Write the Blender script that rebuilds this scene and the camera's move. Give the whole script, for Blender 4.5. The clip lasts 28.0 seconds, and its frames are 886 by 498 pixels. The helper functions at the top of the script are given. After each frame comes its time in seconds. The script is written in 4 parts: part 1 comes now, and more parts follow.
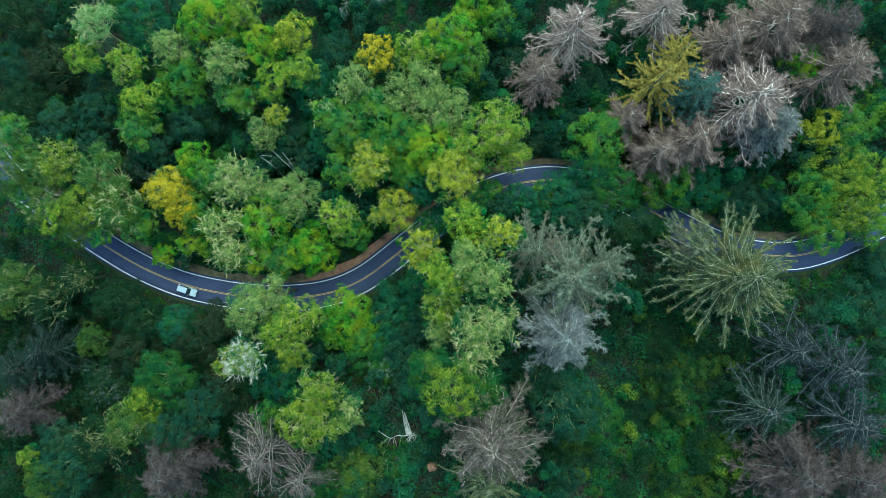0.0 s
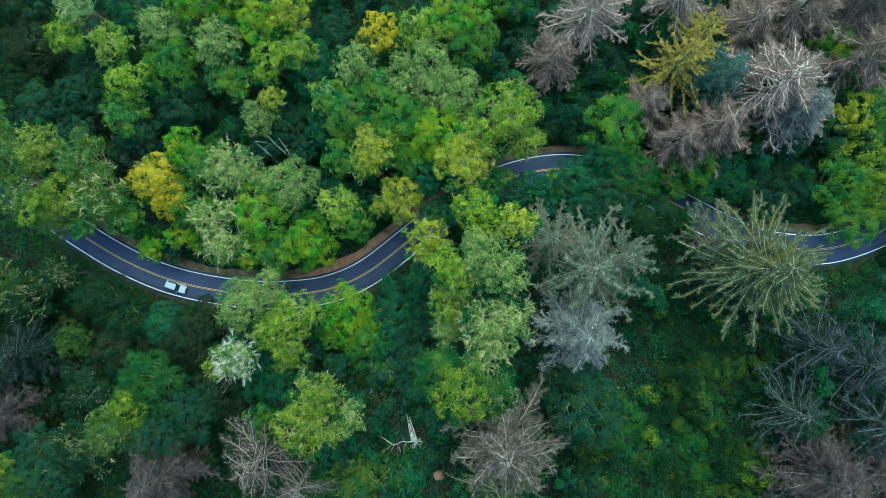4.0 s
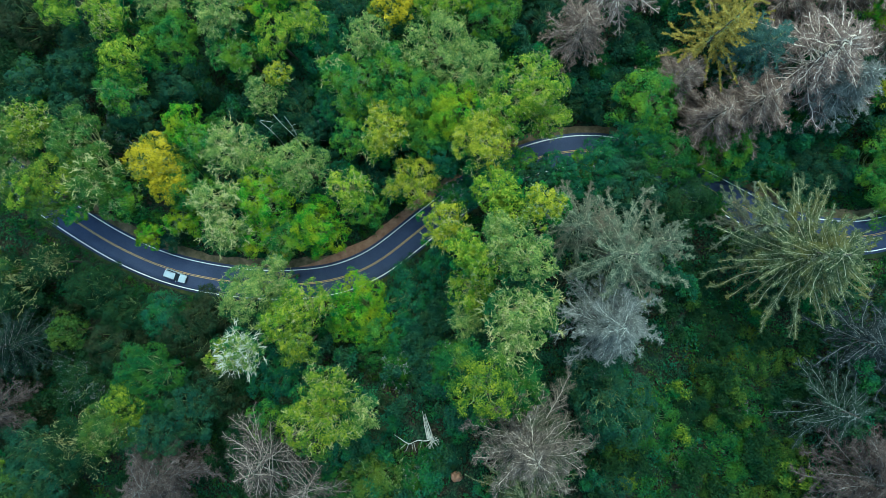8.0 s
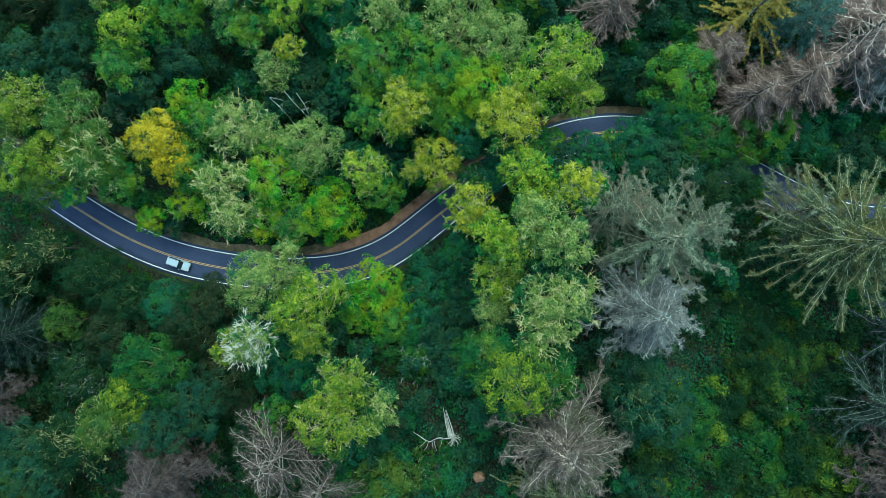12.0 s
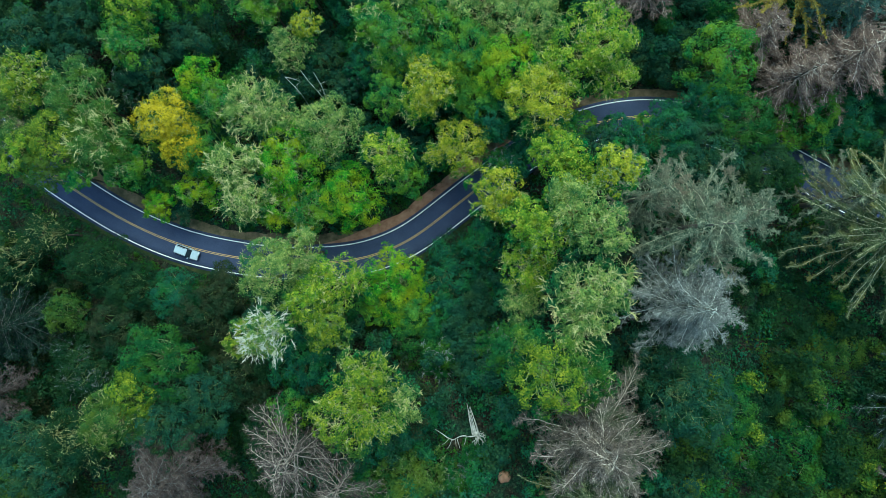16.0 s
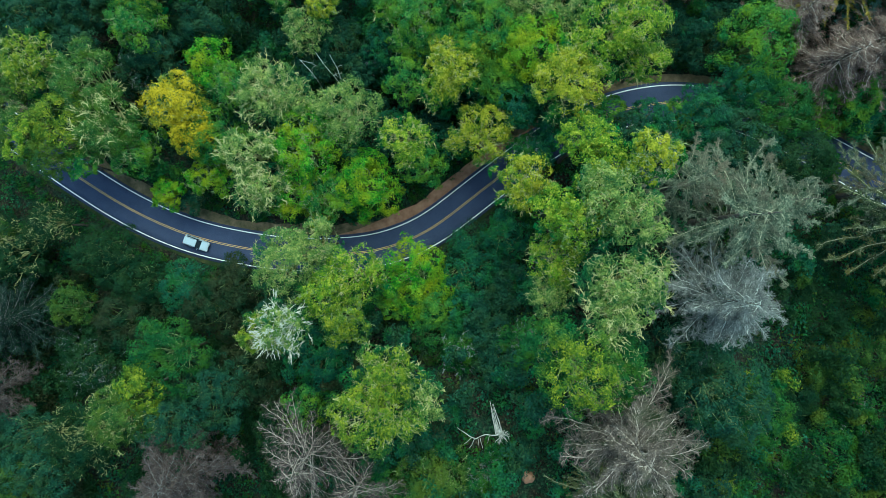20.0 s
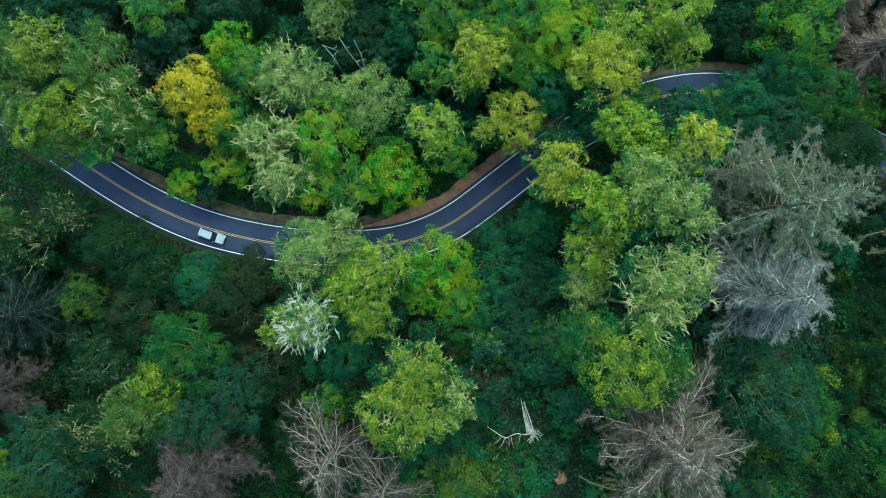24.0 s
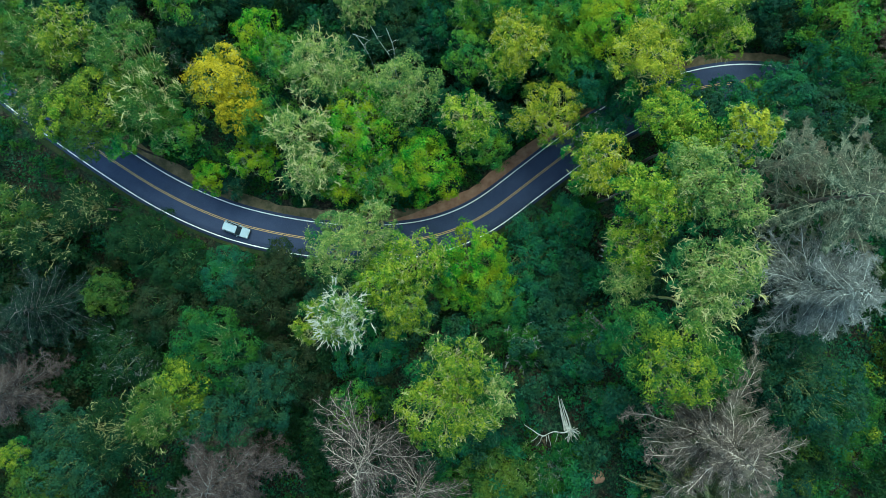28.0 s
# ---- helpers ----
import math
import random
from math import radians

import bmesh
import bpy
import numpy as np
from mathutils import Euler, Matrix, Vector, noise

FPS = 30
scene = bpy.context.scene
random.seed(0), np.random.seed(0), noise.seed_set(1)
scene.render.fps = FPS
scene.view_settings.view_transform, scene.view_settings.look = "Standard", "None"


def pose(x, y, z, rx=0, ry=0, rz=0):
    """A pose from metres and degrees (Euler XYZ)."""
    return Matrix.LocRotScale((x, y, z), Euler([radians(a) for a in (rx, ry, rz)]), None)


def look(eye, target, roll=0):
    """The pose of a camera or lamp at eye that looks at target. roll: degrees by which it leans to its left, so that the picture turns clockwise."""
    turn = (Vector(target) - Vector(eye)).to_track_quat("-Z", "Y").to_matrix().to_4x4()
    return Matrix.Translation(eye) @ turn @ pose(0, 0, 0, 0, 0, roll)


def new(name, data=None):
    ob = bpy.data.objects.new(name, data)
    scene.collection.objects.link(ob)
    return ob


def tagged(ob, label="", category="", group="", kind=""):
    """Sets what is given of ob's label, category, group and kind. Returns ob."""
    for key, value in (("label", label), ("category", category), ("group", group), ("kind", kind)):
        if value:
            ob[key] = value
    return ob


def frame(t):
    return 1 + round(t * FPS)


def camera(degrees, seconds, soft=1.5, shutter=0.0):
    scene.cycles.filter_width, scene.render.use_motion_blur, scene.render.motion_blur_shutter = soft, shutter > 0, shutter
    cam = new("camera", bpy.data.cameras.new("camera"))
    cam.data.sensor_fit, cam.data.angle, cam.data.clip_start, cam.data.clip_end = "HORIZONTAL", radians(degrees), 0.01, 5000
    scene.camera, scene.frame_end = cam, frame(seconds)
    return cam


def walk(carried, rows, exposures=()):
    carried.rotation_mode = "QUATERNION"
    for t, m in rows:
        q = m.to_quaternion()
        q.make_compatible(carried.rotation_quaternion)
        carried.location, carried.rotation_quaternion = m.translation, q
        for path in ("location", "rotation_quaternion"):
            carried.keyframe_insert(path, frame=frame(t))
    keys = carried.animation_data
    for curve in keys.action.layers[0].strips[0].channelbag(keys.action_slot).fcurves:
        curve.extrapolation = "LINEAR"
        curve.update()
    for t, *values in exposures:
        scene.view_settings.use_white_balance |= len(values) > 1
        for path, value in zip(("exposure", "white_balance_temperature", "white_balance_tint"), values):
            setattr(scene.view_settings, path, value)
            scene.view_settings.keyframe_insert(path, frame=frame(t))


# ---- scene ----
cam = camera(74.54, 28.0, soft=0.75)
walk(cam, [
    (0.0, pose(22.50, 7.20, 136.75, 1.022, 2.395, 0.023)),
    (1.0, pose(21.99, 6.59, 135.97, 1.225, 2.211, 0.039)),
    (2.0, pose(21.39, 5.98, 133.82, 1.387, 2.049, 0.047)),
    (3.0, pose(20.63, 5.42, 130.79, 1.474, 1.937, 0.050)),
    (4.0, pose(19.70, 4.94, 128.70, 1.467, 1.894, 0.054)),
    (5.0, pose(18.70, 4.51, 127.25, 1.399, 1.893, 0.061)),
    (6.0, pose(17.79, 4.06, 125.60, 1.310, 1.893, 0.074)),
    (7.0, pose(16.96, 3.59, 123.53, 1.231, 1.873, 0.093)),
    (8.0, pose(16.08, 3.11, 121.47, 1.172, 1.830, 0.123)),
    (9.5, pose(14.51, 2.42, 118.94, 1.135, 1.727, 0.191)),
    (11.0, pose(12.76, 1.59, 116.71, 1.114, 1.614, 0.286)),
    (12.5, pose(11.04, 0.56, 114.32, 1.062, 1.529, 0.405)),
    (14.0, pose(9.37, -0.27, 112.16, 0.984, 1.460, 0.538)),
    (15.5, pose(7.78, -0.54, 110.64, 0.886, 1.401, 0.673)),
    (17.0, pose(6.35, -0.59, 109.34, 0.734, 1.391, 0.781)),
    (18.5, pose(5.13, -0.82, 107.82, 0.513, 1.454, 0.843)),
    (20.0, pose(3.91, -1.13, 106.32, 0.324, 1.490, 0.884)),
    (21.5, pose(2.43, -1.40, 105.12, 0.261, 1.407, 0.933)),
    (23.0, pose(0.51, -1.87, 103.96, 0.280, 1.256, 0.979)),
    (24.5, pose(-1.76, -2.57, 102.76, 0.309, 1.113, 1.015)),
    (26.0, pose(-3.90, -3.03, 101.89, 0.289, 1.026, 1.052)),
    (27.0, pose(-5.18, -3.14, 101.51, 0.245, 0.999, 1.080)),
    (28.0, pose(-6.41, -3.18, 101.21, 0.191, 0.984, 1.109)),
], exposures=[(0.0, 1.58, 5720, -19), (28.0, 1.50, 5960, -21)])

# ---- light: a soft, high sky with a veiled sun ----
world = bpy.data.worlds.new("sky")
scene.world = world
world.use_nodes = True
wn = world.node_tree
sky = wn.nodes.new("ShaderNodeTexSky")
sky.sky_type = "NISHITA"
sky.sun_disc = False
sky.sun_elevation = radians(52)
sky.sun_rotation = radians(-20)
bg = wn.nodes["Background"]
bg.inputs["Strength"].default_value = 0.15
wn.links.new(sky.outputs[0], bg.inputs["Color"])
sun = new("sun", bpy.data.lights.new("sun", "SUN"))
sun.data.energy = 1.6
sun.data.angle = radians(64)
sun.data.color = (1.0, 0.95, 0.86)
sun.matrix_world = look((0, 0, 200), (0 - 26, 0 - 70, 200 - 96))


# ---- materials ----
def material(name, rough=0.8):
    m = bpy.data.materials.new(name)
    m.use_nodes = True
    t = m.node_tree
    b = t.nodes["Principled BSDF"]
    b.inputs["Roughness"].default_value = rough
    b.inputs["Specular IOR Level"].default_value = 0.12
    return m, t, b


def ramp(t, fac, stops):
    n = t.nodes.new("ShaderNodeValToRGB")
    e = n.color_ramp.elements
    while len(e) < len(stops):
        e.new(0.5)
    for el, (p, c) in zip(e, stops):
        el.position, el.color = p, (*c, 1)
    t.links.new(fac, n.inputs["Fac"])
    return n.outputs["Color"]


def noise_tex(t, scale, detail=3.0, space="Object", rough=0.6):
    c = t.nodes.new("ShaderNodeTexCoord")
    n = t.nodes.new("ShaderNodeTexNoise")
    n.inputs["Scale"].default_value = scale
    n.inputs["Detail"].default_value = detail
    n.inputs["Roughness"].default_value = rough
    if space == "World":
        g = t.nodes.new("ShaderNodeNewGeometry")
        t.links.new(g.outputs["Position"], n.inputs["Vector"])
    else:
        t.links.new(c.outputs[space], n.inputs["Vector"])
    return n.outputs["Fac"]


def mix(t, fac, a, b):
    n = t.nodes.new("ShaderNodeMix")
    n.data_type = "RGBA"
    if hasattr(fac, "is_linked"):
        t.links.new(fac, n.inputs["Factor"])
    else:
        n.inputs["Factor"].default_value = fac
    for v, s in ((a, n.inputs["A"]), (b, n.inputs["B"])):
        if isinstance(v, tuple):
            s.default_value = (*v, 1)
        else:
            t.links.new(v, s)
    return n.outputs["Result"]


def bump(t, b, height, strength=0.4, distance=0.05):
    n = t.nodes.new("ShaderNodeBump")
    n.inputs["Strength"].default_value = strength
    n.inputs["Distance"].default_value = distance
    t.links.new(height, n.inputs["Height"])
    t.links.new(n.outputs["Normal"], b.inputs["Normal"])


def leaf_material(name, dark, mid, light, patch=None, amount=0.5, scale=0.22, under=False):
    """Leaves: each leaf its own shade, with patches of another hue over the crown; with under, the upper leaves are
    turned and brighter and the lower ones go darker in that hue, light from above painted in.
    """
    m, t, b = material(name, 0.62)
    g = t.nodes.new("ShaderNodeNewGeometry")
    tuft = t.nodes.new("ShaderNodeMath")
    tuft.operation = "MULTIPLY_ADD"
    tuft.inputs[1].default_value, tuft.inputs[2].default_value = 1.7, -0.60
    t.links.new(noise_tex(t, 0.8, 2.0, "World"), tuft.inputs[0])
    shade = t.nodes.new("ShaderNodeMath")
    shade.operation = "MULTIPLY_ADD"
    shade.inputs[1].default_value = 0.5
    t.links.new(g.outputs["Random Per Island"], shade.inputs[0])
    t.links.new(tuft.outputs[0], shade.inputs[2])
    col = ramp(t, shade.outputs[0], [(0.0, dark), (0.5, mid), (1.0, light)])
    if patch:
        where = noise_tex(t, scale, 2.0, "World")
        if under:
            # height in the crown mixes turned leaves with painted light from above
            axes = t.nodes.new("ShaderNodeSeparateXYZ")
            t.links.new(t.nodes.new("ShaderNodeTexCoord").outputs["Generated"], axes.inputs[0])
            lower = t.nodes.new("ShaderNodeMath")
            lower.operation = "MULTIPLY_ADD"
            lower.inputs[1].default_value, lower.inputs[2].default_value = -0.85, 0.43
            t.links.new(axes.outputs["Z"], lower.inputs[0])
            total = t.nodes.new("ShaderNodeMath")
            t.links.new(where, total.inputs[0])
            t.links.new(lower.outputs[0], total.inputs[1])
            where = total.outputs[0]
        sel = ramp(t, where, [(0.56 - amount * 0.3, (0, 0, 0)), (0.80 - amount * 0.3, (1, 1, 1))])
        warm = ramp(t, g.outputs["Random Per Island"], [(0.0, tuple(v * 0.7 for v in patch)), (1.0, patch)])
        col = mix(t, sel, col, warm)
    t.links.new(col, b.inputs["Base Color"])
    tr = t.nodes.new("ShaderNodeBsdfTranslucent")
    t.links.new(col, tr.inputs["Color"])
    mx = t.nodes.new("ShaderNodeMixShader")
    mx.inputs[0].default_value = 0.36
    t.links.new(b.outputs[0], mx.inputs[1])
    t.links.new(tr.outputs[0], mx.inputs[2])
    t.links.new(mx.outputs[0], t.nodes["Material Output"].inputs["Surface"])
    return m


LEAF = {
    # deep and teal foliage is blued and lifted; haze in the gaps is painted in
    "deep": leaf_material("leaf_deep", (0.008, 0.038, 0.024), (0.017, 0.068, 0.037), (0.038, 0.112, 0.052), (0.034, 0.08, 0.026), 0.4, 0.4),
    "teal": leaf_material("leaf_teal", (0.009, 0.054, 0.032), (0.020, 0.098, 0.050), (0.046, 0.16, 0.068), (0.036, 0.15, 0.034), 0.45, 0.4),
    "green": leaf_material("leaf_green", (0.008, 0.070, 0.022), (0.032, 0.15, 0.032), (0.13, 0.30, 0.05), (0.15, 0.27, 0.018), 0.5, 0.35),
    "forest": leaf_material("leaf_forest", (0.006, 0.042, 0.014), (0.015, 0.084, 0.021), (0.052, 0.16, 0.03), (0.055, 0.135, 0.012), 0.4, 0.35),
    "bright": leaf_material("leaf_bright", (0.010, 0.10, 0.012), (0.06, 0.25, 0.014), (0.24, 0.42, 0.03), (0.27, 0.34, 0.012), 0.5, 0.3),
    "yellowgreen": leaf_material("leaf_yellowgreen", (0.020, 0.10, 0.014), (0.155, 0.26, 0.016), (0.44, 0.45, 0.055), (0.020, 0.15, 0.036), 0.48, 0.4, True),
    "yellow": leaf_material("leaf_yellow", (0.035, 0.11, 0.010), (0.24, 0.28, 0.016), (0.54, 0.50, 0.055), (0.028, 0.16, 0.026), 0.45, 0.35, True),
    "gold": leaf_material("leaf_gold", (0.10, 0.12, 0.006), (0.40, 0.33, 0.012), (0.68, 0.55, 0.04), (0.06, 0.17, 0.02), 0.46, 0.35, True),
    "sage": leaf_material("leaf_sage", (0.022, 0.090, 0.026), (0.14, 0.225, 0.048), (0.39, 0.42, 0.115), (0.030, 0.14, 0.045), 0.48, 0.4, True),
    # dimmed yellowgreen, mainly for lower trees; part of the darkness is painted in
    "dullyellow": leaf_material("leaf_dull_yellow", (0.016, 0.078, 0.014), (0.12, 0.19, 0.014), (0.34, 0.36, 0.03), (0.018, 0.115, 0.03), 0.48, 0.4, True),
    "sagedark": leaf_material("leaf_sagedark", (0.015, 0.06, 0.016), (0.045, 0.13, 0.028), (0.14, 0.23, 0.05), (0.08, 0.15, 0.014), 0.5, 0.35),
    "pale": leaf_material("leaf_pale", (0.06, 0.14, 0.03), (0.15, 0.28, 0.08), (0.34, 0.44, 0.18)),
    "olivegreen": leaf_material("leaf_olivegreen", (0.011, 0.050, 0.011), (0.032, 0.090, 0.017), (0.095, 0.165, 0.030), (0.095, 0.145, 0.016), 0.42, 0.35),
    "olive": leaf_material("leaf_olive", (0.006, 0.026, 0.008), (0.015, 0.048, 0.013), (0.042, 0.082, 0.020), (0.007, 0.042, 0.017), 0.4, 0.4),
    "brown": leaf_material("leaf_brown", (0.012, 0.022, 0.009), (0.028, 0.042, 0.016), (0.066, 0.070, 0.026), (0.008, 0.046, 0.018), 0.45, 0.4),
}
NEEDLE = {
    "bare": leaf_material("twigs_grey_pink", (0.08, 0.058, 0.05), (0.20, 0.145, 0.122), (0.36, 0.265, 0.22)),
    "rusty": leaf_material("twigs_rusty", (0.06, 0.042, 0.034), (0.165, 0.115, 0.09), (0.31, 0.222, 0.172)),
    "golden": leaf_material("needles_golden", (0.06, 0.055, 0.012), (0.24, 0.19, 0.03), (0.52, 0.41, 0.09)),
    "goldbrown": leaf_material("needles_gold_brown", (0.06, 0.05, 0.016), (0.15, 0.11, 0.035), (0.28, 0.21, 0.07)),
    "blue": leaf_material("needles_blue_green", (0.02, 0.05, 0.04), (0.05, 0.11, 0.09), (0.10, 0.19, 0.16)),
    "silver": leaf_material("twigs_silver", (0.06, 0.066, 0.06), (0.15, 0.16, 0.145), (0.32, 0.34, 0.30)),
    "weathered": leaf_material("twigs_weathered", (0.04, 0.034, 0.026), (0.12, 0.099, 0.08), (0.25, 0.205, 0.165), (0.06, 0.085, 0.035), 0.35),
    "purple": leaf_material("twigs_purple", (0.03, 0.022, 0.02), (0.075, 0.057, 0.05), (0.16, 0.125, 0.108)),
    "olive": leaf_material("needles_olive", (0.014, 0.034, 0.015), (0.055, 0.085, 0.036), (0.21, 0.23, 0.11), (0.15, 0.15, 0.045), 0.35),
    "greygreen": leaf_material("needles_grey_green", (0.016, 0.038, 0.023), (0.085, 0.12, 0.074), (0.29, 0.32, 0.21), (0.15, 0.135, 0.09), 0.38),
    "slate": leaf_material("needles_slate", (0.007, 0.013, 0.014), (0.02, 0.031, 0.032), (0.06, 0.08, 0.08)),
    "slategreen": leaf_material("needles_slate_green", (0.007, 0.017, 0.012), (0.018, 0.038, 0.026), (0.055, 0.09, 0.055)),
    "darkgreen": leaf_material("needles_dark_green", (0.004, 0.012, 0.009), (0.010, 0.028, 0.018), (0.035, 0.066, 0.036)),
}


def bark_material(name, a, b_):
    m, t, b = material(name, 0.9)
    col = ramp(t, noise_tex(t, 3.0, 5.0), [(0.3, a), (0.7, b_)])
    t.links.new(col, b.inputs["Base Color"])
    bump(t, b, noise_tex(t, 9.0, 4.0), 0.5, 0.03)
    return m


BARK = bark_material("bark_brown_grey", (0.05, 0.04, 0.032), (0.16, 0.14, 0.115))
BARK_PALE = bark_material("bark_pale_lichen", (0.21, 0.22, 0.08), (0.45, 0.44, 0.19))
BARK_WHITE = bark_material("wood_bleached", (0.22, 0.23, 0.165), (0.46, 0.47, 0.375))
BARK_PINK = bark_material("bark_weathered_pink", (0.44, 0.37, 0.30), (0.78, 0.68, 0.55))
BARK_SILVER = bark_material("bark_silver_grey", (0.30, 0.33, 0.28), (0.68, 0.72, 0.63))
BARK_SLATE = bark_material("bark_slate_grey", (0.075, 0.09, 0.085), (0.24, 0.26, 0.24))
BARK_DARK = bark_material("bark_shaded_grey", (0.06, 0.058, 0.056), (0.24, 0.225, 0.21))
BARK_SNAG = bark_material("wood_grey_white", (0.16, 0.165, 0.14), (0.48, 0.48, 0.42))
BARK_LICHEN = bark_material("bark_grey_lichen", (0.12, 0.13, 0.075), (0.42, 0.42, 0.27))
BARK_WEATHERED = bark_material("bark_weathered_brown", (0.18, 0.15, 0.12), (0.46, 0.40, 0.32))
BARK_GREEN = bark_material("bark_mossy", (0.10, 0.15, 0.05), (0.30, 0.36, 0.16))


def asphalt():
    m, t, b = material("asphalt_blue_grey", 0.82)
    base = ramp(t, noise_tex(t, 0.35, 4.0, "World"), [(0.3, (0.032, 0.046, 0.090)), (0.7, (0.050, 0.068, 0.125))])
    grit = ramp(t, noise_tex(t, 14.0, 3.0, "World"), [(0.35, (0.028, 0.038, 0.070)), (0.7, (0.066, 0.085, 0.145))])
    t.links.new(mix(t, 0.4, base, grit), b.inputs["Base Color"])
    bump(t, b, noise_tex(t, 40.0, 2.0, "World"), 0.3, 0.01)
    return m


def paint(name, a, b_):
    m, t, b = material(name, 0.6)
    col = ramp(t, noise_tex(t, 2.2, 6.0, "World", 0.75), [(0.27, a), (0.42, b_)])
    t.links.new(col, b.inputs["Base Color"])
    return m


def soil(name, a, b_, c):
    m, t, b = material(name, 0.95)
    col = ramp(t, noise_tex(t, 0.5, 6.0, "World", 0.7), [(0.3, a), (0.5, b_), (0.72, c)])
    t.links.new(col, b.inputs["Base Color"])
    bump(t, b, noise_tex(t, 5.0, 5.0, "World"), 0.6, 0.1)
    return m


ASPHALT = asphalt()
WHITE_LINE = paint("road_paint_white", (0.45, 0.46, 0.47), (0.78, 0.78, 0.76))
YELLOW_LINE = paint("road_paint_yellow", (0.26, 0.18, 0.08), (0.50, 0.34, 0.13))
DARK_VERGE = soil("verge_dark_green", (0.008, 0.022, 0.008), (0.022, 0.036, 0.013), (0.055, 0.055, 0.022))


def leaf_litter():
    """Forest floor: fallen leaves, moss and earth in patches, broken up leaf by leaf."""
    m, t, b = material("forest_floor", 0.95)
    cell = t.nodes.new("ShaderNodeTexVoronoi")
    cell.inputs["Scale"].default_value = 3.2
    place = t.nodes.new("ShaderNodeTexCoord")
    t.links.new(place.outputs["Object"], cell.inputs["Vector"])
    shade = t.nodes.new("ShaderNodeSeparateColor")
    t.links.new(cell.outputs["Color"], shade.inputs[0])
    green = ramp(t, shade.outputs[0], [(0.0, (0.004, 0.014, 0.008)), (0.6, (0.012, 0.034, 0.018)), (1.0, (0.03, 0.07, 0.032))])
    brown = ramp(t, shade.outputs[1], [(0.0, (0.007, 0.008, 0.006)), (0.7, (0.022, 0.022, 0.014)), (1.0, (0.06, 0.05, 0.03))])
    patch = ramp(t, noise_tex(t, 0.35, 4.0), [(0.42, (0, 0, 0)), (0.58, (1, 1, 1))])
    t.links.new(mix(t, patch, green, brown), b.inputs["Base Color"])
    bump(t, b, cell.outputs["Distance"], 0.9, 0.15)
    return m


LITTER = leaf_litter()
VERGE = soil("verge_soil", (0.15, 0.08, 0.05), (0.26, 0.145, 0.09), (0.35, 0.21, 0.135))
DUST = soil("verge_dry_grass", (0.04, 0.045, 0.020), (0.11, 0.09, 0.05), (0.21, 0.155, 0.095))
ROCK = soil("pale_rock", (0.25, 0.23, 0.22), (0.42, 0.39, 0.38), (0.60, 0.56, 0.55))


# ---- builders ----
def mesh_from(name, verts, faces, smooth=False):
    """A mesh from arrays of corners and of equal-sided faces."""
    verts, faces = np.asarray(verts, np.float32), np.asarray(faces, np.int32)
    me = bpy.data.meshes.new(name)
    n, k = faces.shape
    me.vertices.add(len(verts))
    me.vertices.foreach_set("co", verts.ravel())
    me.loops.add(n * k)
    me.loops.foreach_set("vertex_index", faces.ravel())
    me.polygons.add(n)
    me.polygons.foreach_set("loop_start", np.arange(n, dtype=np.int32) * k)
    if smooth:
        me.polygons.foreach_set("use_smooth", np.ones(n, bool))
    me.update(calc_edges=True)
    return me


def child(name, mesh, mat, parent, label=""):
    """A part that takes its material by object, so that alike trees share their meshes."""
    ob = new(name, mesh)
    if not mesh.materials:
        mesh.materials.append(None)
    ob.material_slots[0].link = "OBJECT"
    ob.material_slots[0].material = mat
    ob.parent = parent
    if label:
        ob["label"] = label
    return ob


def part(name, bm, mat, parent, label=""):
    me = bpy.data.meshes.new(name)
    bm.to_mesh(me)
    bm.free()
    me.materials.append(mat)
    ob = new(name, me)
    ob.parent = parent
    if label:
        ob["label"] = label
    return ob


def unit(v):
    return v / (np.linalg.norm(v, axis=-1, keepdims=True) + 1e-9)


def leaves(rng, centre, normal, size, jitter=0.7, stretch=1.7):
    """Pointed leaf sprays, three corners each, facing about the given way."""
    n = len(centre)
    nrm = unit(normal + rng.normal(0, jitter, (n, 3)))
    side = unit(np.cross(nrm, rng.normal(0, 1, (n, 3))))
    along = np.cross(nrm, side)
    s = (size * rng.uniform(0.55, 1.4, n))[:, None]
    v = np.stack([centre - along * s * stretch * 0.4 + side * s * 0.5, centre + along * s * stretch * 0.6, centre - along * s * stretch * 0.4 - side * s * 0.5], 1)
    return v.reshape(-1, 3), np.arange(3 * n).reshape(-1, 3)


def tubes(paths, sides=4):
    """Tapered limbs: each path is (points, radii)."""
    vs, fs, base = [], [], 0
    for pts, rad in paths:
        pts, rad = np.asarray(pts, float), np.asarray(rad, float)
        d = unit(np.gradient(pts, axis=0))
        ref = np.where(np.abs(d[:, 2:3]) > 0.9, np.array([[1.0, 0, 0]]), np.array([[0, 0, 1.0]]))
        u = unit(np.cross(d, ref))
        w = np.cross(d, u)
        a = np.linspace(0, 2 * np.pi, sides, endpoint=False)
        ring = pts[:, None] + rad[:, None, None] * (np.cos(a)[None, :, None] * u[:, None] + np.sin(a)[None, :, None] * w[:, None])
        vs.append(ring.reshape(-1, 3))
        k = len(pts)
        i, j = np.meshgrid(np.arange(k - 1), np.arange(sides), indexing="ij")
        i, j = i.ravel(), j.ravel()
        jn = (j + 1) % sides
        fs.append(base + np.stack([i * sides + j, i * sides + jn, (i + 1) * sides + jn, (i + 1) * sides + j], 1))
        base += k * sides
    return np.concatenate(vs), np.concatenate(fs)


